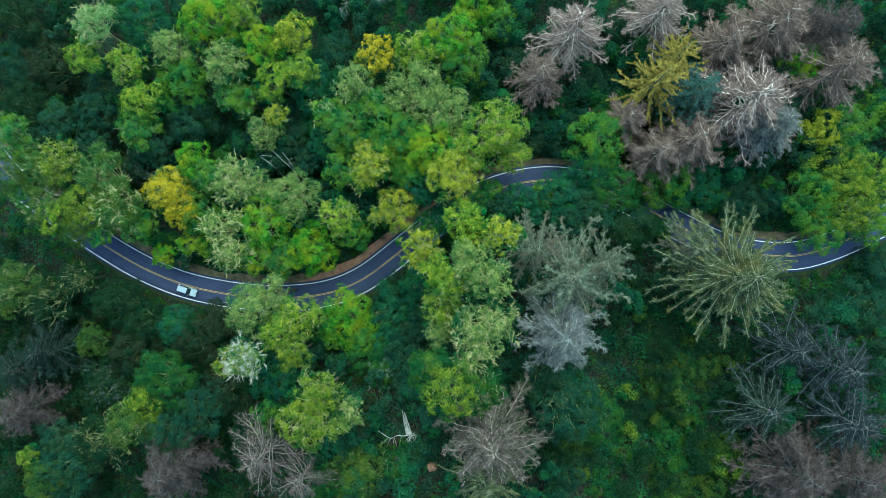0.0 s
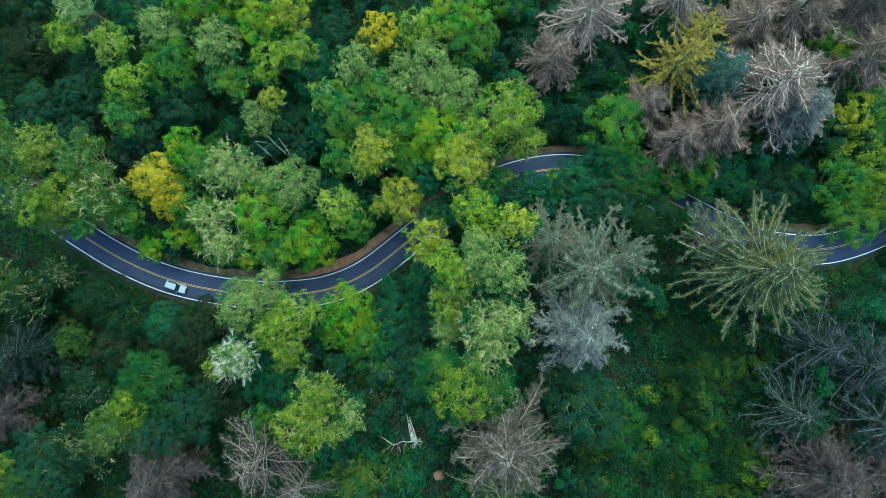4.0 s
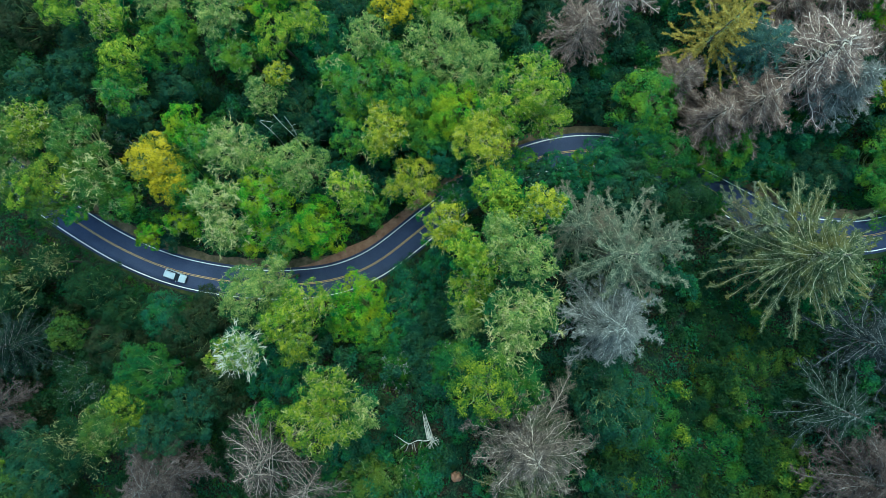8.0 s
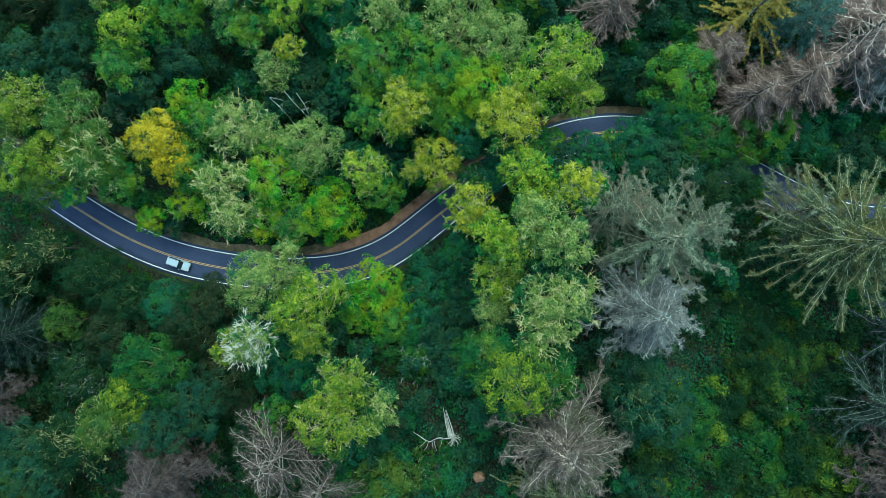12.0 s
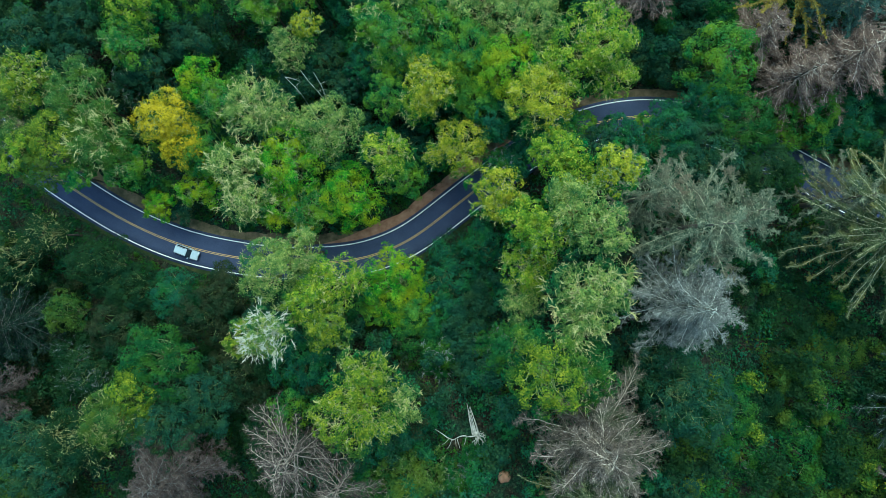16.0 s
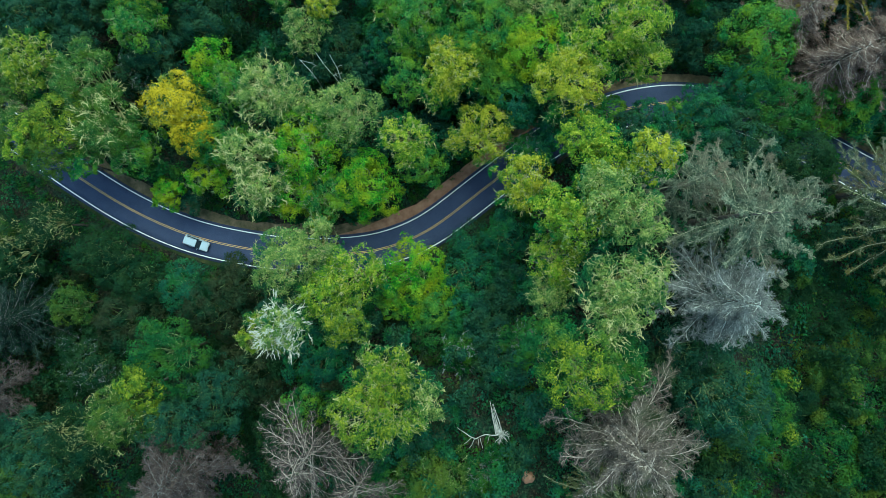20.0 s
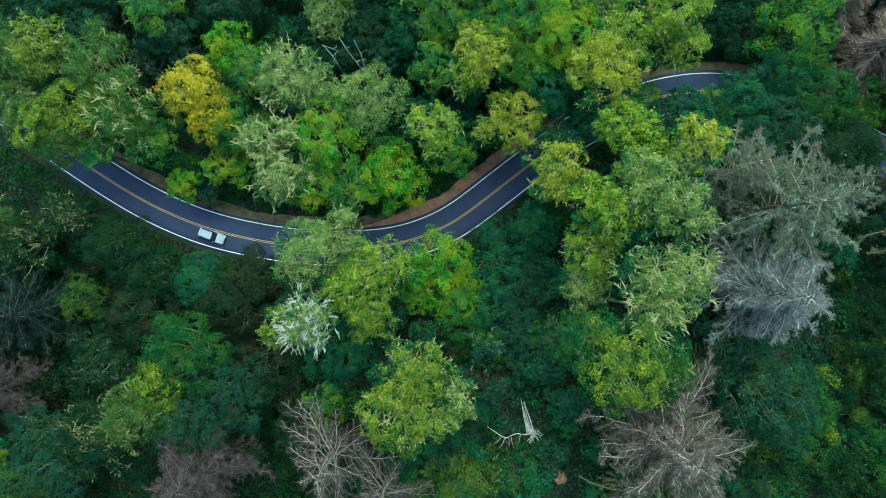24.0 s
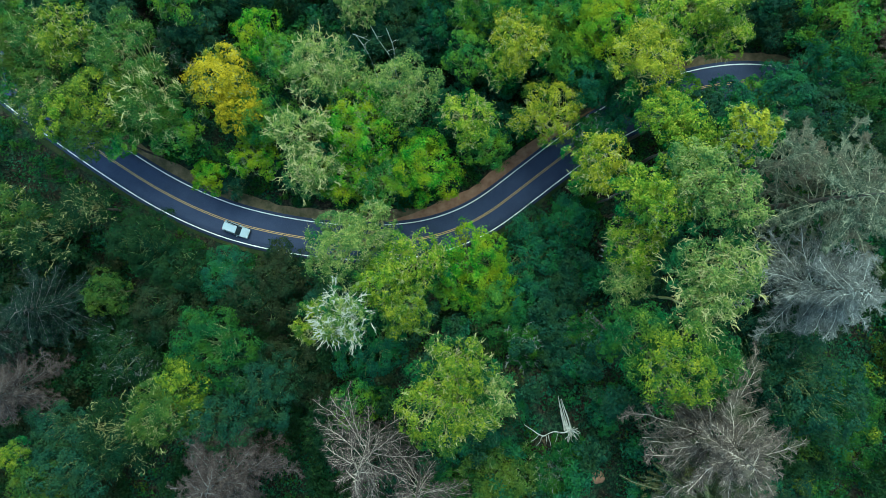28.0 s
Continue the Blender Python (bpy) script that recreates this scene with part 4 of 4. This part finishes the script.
# ---- undergrowth: shrubs and ferns that fill the ground between the trees ----
def undergrowth(name, colour, seed, count, label, lo, hi, leaf):
    rng = np.random.default_rng(seed)
    x, y = rng.uniform(-112, 135, count * 3), rng.uniform(-75, 92, count * 3)
    d, south, _ = road_gap(x, y)
    keep = d > np.where(south > 0, 6.0, 6.6) + rng.uniform(0, 1.5, len(x))
    keep &= np.hypot(x - 9.5, y + 27.5) > 1.8
    x, y = x[keep][:count], y[keep][:count]
    z = ground_z(x, y)
    r, h = rng.uniform(1.2, 2.6, len(x)), rng.uniform(lo, hi, len(x))
    per = 80
    n = len(x) * per
    i = np.repeat(np.arange(len(x)), per)
    way = unit(rng.normal(0, 1, (n, 3)) * np.array([1, 1, 0.8]) + np.array([0, 0, 0.5]))
    way[:, 2] = np.abs(way[:, 2])
    c = np.stack([x[i], y[i], z[i]], 1) + way * np.stack([r[i], r[i], h[i]], 1) * rng.uniform(0.65, 1.05, (n, 1))
    v, f = leaves(rng, c, way + np.array([0, 0, 0.6]), leaf, 0.6, 1.4)
    me = mesh_from(name, v, f)
    me.materials.append(LEAF[colour])
    return tagged(new(name, me), label, "undergrowth", kind="stuff")


def thicket(name, colour, seed, count, label, lo, hi, test, near=9.6):
    """Low many-stemmed trees that close the gaps between the tall ones: domes of leaf sprays."""
    rng = np.random.default_rng(seed)
    x, y = rng.uniform(-95, 118, count * 6), rng.uniform(-55, 76, count * 6)
    d = road_gap(x, y)[0]
    ok = (d > near) & test(x, y) & (np.hypot(x - 9.5, y + 27) > 4.2)
    x, y = x[ok], y[ok]
    taken, keep = [], []
    for i in range(len(x)):
        if all((x[i] - a) ** 2 + (y[i] - b) ** 2 > 8.0 for a, b in taken):
            taken.append((x[i], y[i]))
            keep.append(i)
        if len(keep) >= count:
            break
    x, y = x[keep], y[keep]
    z, h, r = ground_z(x, y), rng.uniform(lo, hi, len(x)), rng.uniform(2.0, 3.4, len(x))
    per, lobe = 720, 7
    n = len(x) * per
    i = np.repeat(np.arange(len(x)), per)
    an, di = rng.uniform(0, 6.28, (len(x), lobe)), rng.uniform(0.2, 0.75, (len(x), lobe))
    lz = rng.uniform(0.55, 0.85, (len(x), lobe))
    k = rng.integers(lobe, size=n)
    way = unit(rng.normal(0, 1, (n, 3)) + np.array([0, 0, 0.6]))
    c = np.stack([x[i] + np.cos(an[i, k]) * di[i, k] * r[i], y[i] + np.sin(an[i, k]) * di[i, k] * r[i], z[i] + lz[i, k] * h[i]], 1)
    c = c + way * (r[i] * 0.42)[:, None] * rng.uniform(0.6, 1.1, (n, 1))
    v, f = leaves(rng, c, way * 0.7 + np.array([0, 0, 0.5]), 0.25)
    me = mesh_from(name, v, f)
    me.materials.append(LEAF[colour])
    return tagged(new(name, me), label, "thicket", kind="stuff")


slope = lambda x, y: (x > 42) & (x < 84) & (y < -3)
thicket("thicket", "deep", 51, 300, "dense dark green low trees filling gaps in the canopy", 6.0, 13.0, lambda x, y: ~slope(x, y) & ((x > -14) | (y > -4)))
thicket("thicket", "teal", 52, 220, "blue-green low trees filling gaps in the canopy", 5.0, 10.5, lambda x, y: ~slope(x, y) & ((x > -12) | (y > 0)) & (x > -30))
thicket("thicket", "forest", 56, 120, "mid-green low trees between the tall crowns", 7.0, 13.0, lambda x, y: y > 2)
# these lower-left thickets also carry some corner falloff in their dark colours
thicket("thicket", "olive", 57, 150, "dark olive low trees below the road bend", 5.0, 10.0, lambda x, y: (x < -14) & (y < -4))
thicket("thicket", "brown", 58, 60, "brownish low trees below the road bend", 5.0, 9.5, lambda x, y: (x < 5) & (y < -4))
thicket("thicket", "olive", 53, 70, "dark olive low trees on the left and on the open slope", 3.5, 7.0, lambda x, y: (x < -20) | slope(x, y))
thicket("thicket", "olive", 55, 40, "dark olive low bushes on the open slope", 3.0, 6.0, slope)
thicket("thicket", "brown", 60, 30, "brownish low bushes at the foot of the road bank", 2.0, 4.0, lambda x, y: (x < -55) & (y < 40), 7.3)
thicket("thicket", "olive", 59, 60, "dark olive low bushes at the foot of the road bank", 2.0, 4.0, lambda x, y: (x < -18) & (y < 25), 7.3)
thicket("thicket", "olivegreen", 54, 40, "olive-green low bushes on the open slope", 2.5, 4.5, slope)
thicket("thicket", "dullyellow", 62, 16, "yellowish low bushes scattered over the open slope", 3.0, 5.5, slope)
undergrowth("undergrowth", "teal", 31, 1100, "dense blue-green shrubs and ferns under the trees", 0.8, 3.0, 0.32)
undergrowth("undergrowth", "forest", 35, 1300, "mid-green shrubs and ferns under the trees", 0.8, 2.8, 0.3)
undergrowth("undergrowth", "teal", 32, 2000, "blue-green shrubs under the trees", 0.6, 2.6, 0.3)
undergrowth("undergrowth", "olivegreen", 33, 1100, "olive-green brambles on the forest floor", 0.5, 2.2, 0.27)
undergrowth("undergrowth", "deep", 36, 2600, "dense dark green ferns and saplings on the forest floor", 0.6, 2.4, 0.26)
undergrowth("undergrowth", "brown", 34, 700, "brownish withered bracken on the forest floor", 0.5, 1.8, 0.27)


def verge_plants():
    """Low weeds along both sides of the road."""
    rng = np.random.default_rng(41)
    n = 2300
    k = rng.integers(4, len(LINE) - 4, n)
    d = unit(LINE[k + 1] - LINE[k - 1])
    side = rng.choice([-1.0, 1.0], n)
    gap = np.where(side > 0, rng.uniform(5.7, 8.5, n), rng.uniform(4.7, 8.5, n)) * side
    x, y = LINE[k, 0] - d[:, 1] * gap, LINE[k, 1] + d[:, 0] * gap
    z = ground_z(x, y)
    per = 60
    i = np.repeat(np.arange(n), per)
    way = unit(rng.normal(0, 1, (n * per, 3)) + np.array([0, 0, 0.6]))
    way[:, 2] = np.abs(way[:, 2])
    r = rng.uniform(0.5, 1.5, n)
    h = r * rng.uniform(0.5, 1.1, n)
    c = np.stack([x[i], y[i], z[i]], 1) + way * np.stack([r[i], r[i], h[i]], 1) * rng.uniform(0.4, 1.05, (n * per, 1))
    me = mesh_from("verge_plants", *leaves(rng, c, way + np.array([0, 0, 0.6]), 0.2, 0.6, 1.5))
    me.materials.append(LEAF["forest"])
    tagged(new("verge_plants", me), "low green weeds and ferns along the road", "plants", kind="stuff")


verge_plants()


def far_woods():
    """Woods that go on beyond the clearings on every side."""
    rng = np.random.default_rng(61)
    a, d = rng.uniform(0, 6.283, 1500), np.sqrt(rng.uniform(0.02, 1.0, 1500)) * 330
    x, y = 12 + d * np.cos(a) * 1.15, 8 + d * np.sin(a)
    ok = ((np.abs(x - 13) > 112) | (np.abs(y - 10) > 68)) & (road_gap(x, y)[0] > 9)
    x, y = x[ok], y[ok]
    z, r, h = ground_z(x, y), rng.uniform(4.0, 6.5, len(x)), rng.uniform(10, 19, len(x))
    per = 150
    i = np.repeat(np.arange(len(x)), per)
    way = unit(rng.normal(0, 1, (len(i), 3)) + np.array([0, 0, 0.5]))
    lump = 1 + 0.25 * np.sin(way[:, 0] * 5 + i) * np.cos(way[:, 1] * 6 + i * 0.7)
    c = np.stack([x[i], y[i], z[i] + h[i] - r[i]], 1) + way * (r[i] * lump)[:, None] * rng.uniform(0.7, 1.05, (len(i), 1)) * np.array([1, 1, 1.1])
    me = mesh_from("far_woods", *leaves(rng, c, way + np.array([0, 0, 0.4]), 0.95, 0.6, 1.4))
    me.materials.append(LEAF["forest"])
    tagged(new("far_woods", me), "unbroken mixed woods stretching away on all sides", "woods", kind="stuff")


far_woods()


# ---- a pale sports utility car in the southern lane ----
def glossy(name, colour, rough, metal=0.0):
    m, t, b = material(name, rough)
    b.inputs["Specular IOR Level"].default_value = 0.5
    b.inputs["Metallic"].default_value = metal
    n = ramp(t, noise_tex(t, 6.0, 3.0), [(0.3, tuple(v * 0.92 for v in colour)), (0.7, colour)])
    t.links.new(n, b.inputs["Base Color"])
    return m


CAR_PAINT = glossy("car_paint_pale_blue", (0.40, 0.50, 0.55), 0.3)
CAR_GLASS = glossy("car_glass_dark", (0.02, 0.03, 0.04), 0.08)
TYRE = glossy("tyre_rubber", (0.015, 0.015, 0.016), 0.85)
RIM = glossy("rim_alloy", (0.5, 0.5, 0.52), 0.35, 0.8)
LAMP_CLEAR = glossy("headlight_lens", (0.75, 0.78, 0.8), 0.12)
LAMP_RED = glossy("taillight_lens", (0.35, 0.02, 0.02), 0.2)
TRIM_BLACK = glossy("car_trim_black", (0.02, 0.02, 0.022), 0.6)


def loft(sections, bevel=0.0):
    """A closed body through rings of (x, list of (y, z)) sections."""
    bm = bmesh.new()
    rings = [[bm.verts.new((x, y, z)) for y, z in ring] for x, ring in sections]
    for a, b in zip(rings, rings[1:]):
        for i in range(len(a)):
            j = (i + 1) % len(a)
            bm.faces.new((a[i], a[j], b[j], b[i]))
    bm.faces.new(rings[0][::-1])
    bm.faces.new(rings[-1])
    bmesh.ops.recalc_face_normals(bm, faces=bm.faces)
    if bevel:
        bmesh.ops.bevel(bm, geom=list(bm.edges), offset=bevel, segments=2, affect="EDGES", clamp_overlap=True)
    return bm


def block(cx, cy, cz, sx, sy, sz, bevel=0.02):
    bm = bmesh.new()
    bmesh.ops.create_cube(bm, size=1.0, matrix=Matrix.Translation((cx, cy, cz)) @ Matrix.Diagonal((sx, sy, sz, 1)))
    if bevel:
        bmesh.ops.bevel(bm, geom=list(bm.edges), offset=bevel, segments=2, affect="EDGES", clamp_overlap=True)
    return bm


def build_car():
    car = tagged(new("car"), "pale blue sport utility car with dark windows on the asphalt road", "car")

    def ring(w, z0, z1, tuck=0.1):
        return [(-w, z0), (-w - 0.03, (z0 + z1) * 0.5), (-w + tuck, z1), (w - tuck, z1), (w + 0.03, (z0 + z1) * 0.5), (w, z0)]

    body = [(-2.35, ring(0.74, 0.42, 0.92)), (-2.28, ring(0.86, 0.32, 1.0)), (-1.2, ring(0.9, 0.3, 1.02)), (0.9, ring(0.9, 0.3, 1.0)), (1.7, ring(0.88, 0.3, 0.96)),
            (2.2, ring(0.82, 0.32, 0.84)), (2.36, ring(0.68, 0.4, 0.72))]
    part("body", loft(body, 0.03), CAR_PAINT, car)
    part("roof", loft([(-2.05, ring(0.62, 1.5, 1.62, 0.06)), (-1.7, ring(0.68, 1.56, 1.70, 0.08)), (-0.2, ring(0.68, 1.58, 1.72, 0.08)), (0.28, ring(0.62, 1.52, 1.64, 0.06))], 0.02), CAR_PAINT, car)
    part("windscreen", loft([(0.2, ring(0.63, 1.5, 1.6, 0.04)), (0.98, ring(0.76, 0.96, 1.05, 0.04))]), CAR_GLASS, car, "dark sloping windscreen")
    part("rear_window", loft([(-2.24, ring(0.76, 0.96, 1.04, 0.04)), (-2.0, ring(0.62, 1.5, 1.58, 0.04))]), CAR_GLASS, car, "dark rear window")
    for sy in (-1, 1):
        for x0, x1 in ((-1.85, -1.05), (-1.0, -0.2), (-0.14, 0.55)):
            bm = bmesh.new()
            vs = [bm.verts.new(c) for c in ((x0, sy * 0.85, 1.02), (x1, sy * 0.85, 1.02), (x1 - (0.28 if x1 > 0.3 else 0), sy * 0.69, 1.53), (x0 + 0.05, sy * 0.69, 1.53))]
            vs += [bm.verts.new((v.co.x, v.co.y - sy * 0.05, v.co.z)) for v in vs]
            for q in ((0, 1, 2, 3), (7, 6, 5, 4), (0, 4, 5, 1), (1, 5, 6, 2), (2, 6, 7, 3), (3, 7, 4, 0)):
                bm.faces.new([vs[i] for i in q])
            bmesh.ops.recalc_face_normals(bm, faces=bm.faces)
            part("side_window", bm, CAR_GLASS, car)
        part("roof_rail", block(-0.9, sy * 0.62, 1.76, 1.7, 0.05, 0.05, 0.015), TRIM_BLACK, car)
        part("wing_mirror", block(0.62, sy * 1.02, 1.05, 0.16, 0.2, 0.14, 0.03), CAR_PAINT, car)
        part("headlight", block(2.18, sy * 0.62, 0.76, 0.26, 0.34, 0.14, 0.03), LAMP_CLEAR, car, "clear headlight")
        part("taillight", block(-2.3, sy * 0.7, 0.88, 0.12, 0.2, 0.26, 0.02), LAMP_RED, car, "red taillight")
        for sx in (-1.42, 1.42):
            bm = bmesh.new()
            bmesh.ops.create_cone(bm, cap_ends=True, segments=24, radius1=0.36, radius2=0.36, depth=0.24, matrix=Matrix.Translation((sx, sy * 0.82, 0.36)) @ Matrix.Rotation(math.pi / 2, 4, "X"))
            bmesh.ops.bevel(bm, geom=[e for e in bm.edges if len(e.link_faces) == 2 and e.calc_face_angle(0) > 1], offset=0.04, segments=2, affect="EDGES")
            wheel = part("wheel", bm, TYRE, car)
            bm = bmesh.new()
            bmesh.ops.create_cone(bm, cap_ends=True, segments=20, radius1=0.22, radius2=0.18, depth=0.05, matrix=Matrix.Translation((sx, sy * 0.95, 0.36)) @ Matrix.Rotation(-sy * math.pi / 2, 4, "X"))
            part("rim", bm, RIM, wheel, "alloy rim")
    part("bumper", block(2.34, 0, 0.45, 0.14, 1.5, 0.2, 0.05), TRIM_BLACK, car)
    part("rear_bumper", block(-2.36, 0, 0.46, 0.14, 1.5, 0.2, 0.05), TRIM_BLACK, car)
    part("grille", block(2.36, 0, 0.66, 0.06, 0.7, 0.12, 0.02), TRIM_BLACK, car)
    return car


car = build_car()
car.matrix_basis = pose(-44.1, -0.2, 0.10, 0, 0, -19.5)


# ---- a bleached fallen trunk with its root plate, on the southern slope ----
def fallen_tree():
    rng = np.random.default_rng(5)
    g = float(ground_z(np.array([10.6]), np.array([-27.0]))[0])
    log = tagged(new("fallen_log"), "grey-white splintered fallen trunk with crooked branches", "log")
    log.location = (10.6, -28.6, g + 2.3)
    for k in range(7):
        off = np.array([-0.55 + 0.17 * k, 0.0, rng.uniform(-0.1, 0.25)])
        p = bent(rng, off, np.array([-1.5 + 0.1 * k, rng.uniform(3.4, 5.2), -0.4]), 7, 0.02)
        me = mesh_from("splinter", *tubes([(p, np.linspace(0.13, 0.04, 7))], 5), True)
        child("splinter", me, BARK_SNAG, log)
    limbs = [((0.1, 0, 0.3), (-3.6, -0.7, 0.6), 0.12), ((-3.5, -0.7, 0.6), (-6.4, 0.9, 0.6), 0.085), ((-2.9, -0.6, 0.6), (-2.5, -2.2, 0.5), 0.06), ((-3.5, -0.7, 0.6), (-4.6, -2.2, 0.5), 0.06),
             ((-4.0, -0.5, 0.6), (-5.4, -1.6, 0.5), 0.05), ((-1.5, -0.3, 0.4), (-1.9, -1.5, 0.5), 0.05), ((-3.3, -0.6, 0.6), (-3.1, -1.8, 0.6), 0.045)]
    for a, b, r in limbs:
        p = bent(rng, a, b, 8, 0.05)
        child("branch", mesh_from("branch", *tubes([(p, np.linspace(r, r * 0.4, 8))], 5), True), BARK_SNAG, log)
    for k in range(16):
        an = rng.uniform(-2.6, 1.2)
        p = bent(rng, (0.1, 0.1, 0.1), (0.3 + math.cos(an) * 1.3, -0.3 + math.sin(an) * 1.2, 0.4 + rng.uniform(-0.2, 0.6)), 5, 0.12)
        child("root", mesh_from("root", *tubes([(p, np.linspace(0.08, 0.02, 5))], 4), True), BARK_SNAG, log)
    return log


fallen_tree()


def boulder(x, y, sx, sy, sz, label, mat, seed, sink=0.3, name="boulder", category="rock"):
    bm = bmesh.new()
    bmesh.ops.create_icosphere(bm, subdivisions=4, radius=1.0)
    noise.seed_set(seed)
    for v in bm.verts:
        d = 1 + 0.28 * noise.noise(v.co * 1.4 + Vector((seed, 0, 0))) + 0.1 * noise.noise(v.co * 4.0)
        v.co = Vector((v.co.x * sx * d, v.co.y * sy * d, v.co.z * sz * d))
    for f in bm.faces:
        f.smooth = True
    me = bpy.data.meshes.new(name)
    bm.to_mesh(me)
    bm.free()
    me.materials.append(mat)
    ob = tagged(new(name, me), label, category)
    ob.location = (x, y, float(ground_z(np.array([x]), np.array([y]))[0]) + sz * (1 - 2 * sink) * 0.5)
    return ob


boulder(15.2, -35.6, 1.1, 0.9, 1.1, "bare brown earth mound among the shrubs", VERGE, 3, 0.1, "earth_mound", "mound")
boulder(-6.3, 66.5, 1.2, 3.0, 2.0, "pale grey rock outcrop among the trees", ROCK, 4, 0.2)
boulder(1.5, 67.8, 3.2, 1.5, 2.4, "pale grey rock outcrop among the trees", ROCK, 8, 0.2)


def dead_branch(x, y, turn, length, seed):
    rng = np.random.default_rng(seed)
    ob = tagged(new("dead_branch"), "pale dead branch lying on the verge", "branch")
    ob.matrix_basis = pose(x, y, float(ground_z(np.array([x]), np.array([y]))[0]) + 0.5, 0, 0, turn)
    p = bent(rng, (0, 0, -0.1), (length, 0, 0.9), 7, 0.05)
    child("stem", mesh_from("stem", *tubes([(p, np.linspace(0.13, 0.04, 7))], 5), True), BARK_PALE, ob)
    for k in (2, 4):
        q = p[k] + np.array([0.8, 0.7 * (-1) ** k, 0.2])
        child("side_branch", mesh_from("side_branch", *tubes([(bent(rng, p[k], q, 4, 0.1), np.linspace(0.06, 0.02, 4))], 4), True), BARK_PALE, ob)
    return ob


dead_branch(-37.2, 6.9, 28, 5.5, 3)


def leaning_trunk(a, b, seed):
    """A thin bare trunk that leans in the dim gap between the crowns."""
    rng = np.random.default_rng(seed)
    foot = Vector(a)
    foot.z = float(ground_z(np.array([foot.x]), np.array([foot.y]))[0])
    ob = tagged(new("leaning_trunk"), "thin pale bare trunk leaning in a dim gap", "dead tree")
    ob.location = foot
    top = Vector(b) - foot
    p = bent(rng, (0, 0, 0), tuple(top), 7, 0.03)
    child("trunk", mesh_from("trunk", *tubes([(p, np.linspace(0.12, 0.04, 7))], 6), True), BARK_SILVER, ob)
    for k in (3, 4, 5):
        q = p[k] + unit(rng.normal(0, 1, 3) + np.array([0, 0, 0.3])) * 1.6
        child("side_branch", mesh_from("side_branch", *tubes([(bent(rng, p[k], q, 5, 0.1), np.linspace(0.05, 0.015, 5))], 4), True), BARK_SILVER, ob)
    return ob


leaning_trunk((-18.9, 24.6, 0), (-21.8, 29.2, 14), 1)
leaning_trunk((-16.4, 24.8, 0), (-17.1, 30.1, 14), 2)
leaning_trunk((-15.8, 25.6, 0), (-19.6, 30.8, 13), 3)
leaning_trunk((-12.5, 28.4, 0), (-22.5, 29.9, 12), 4)
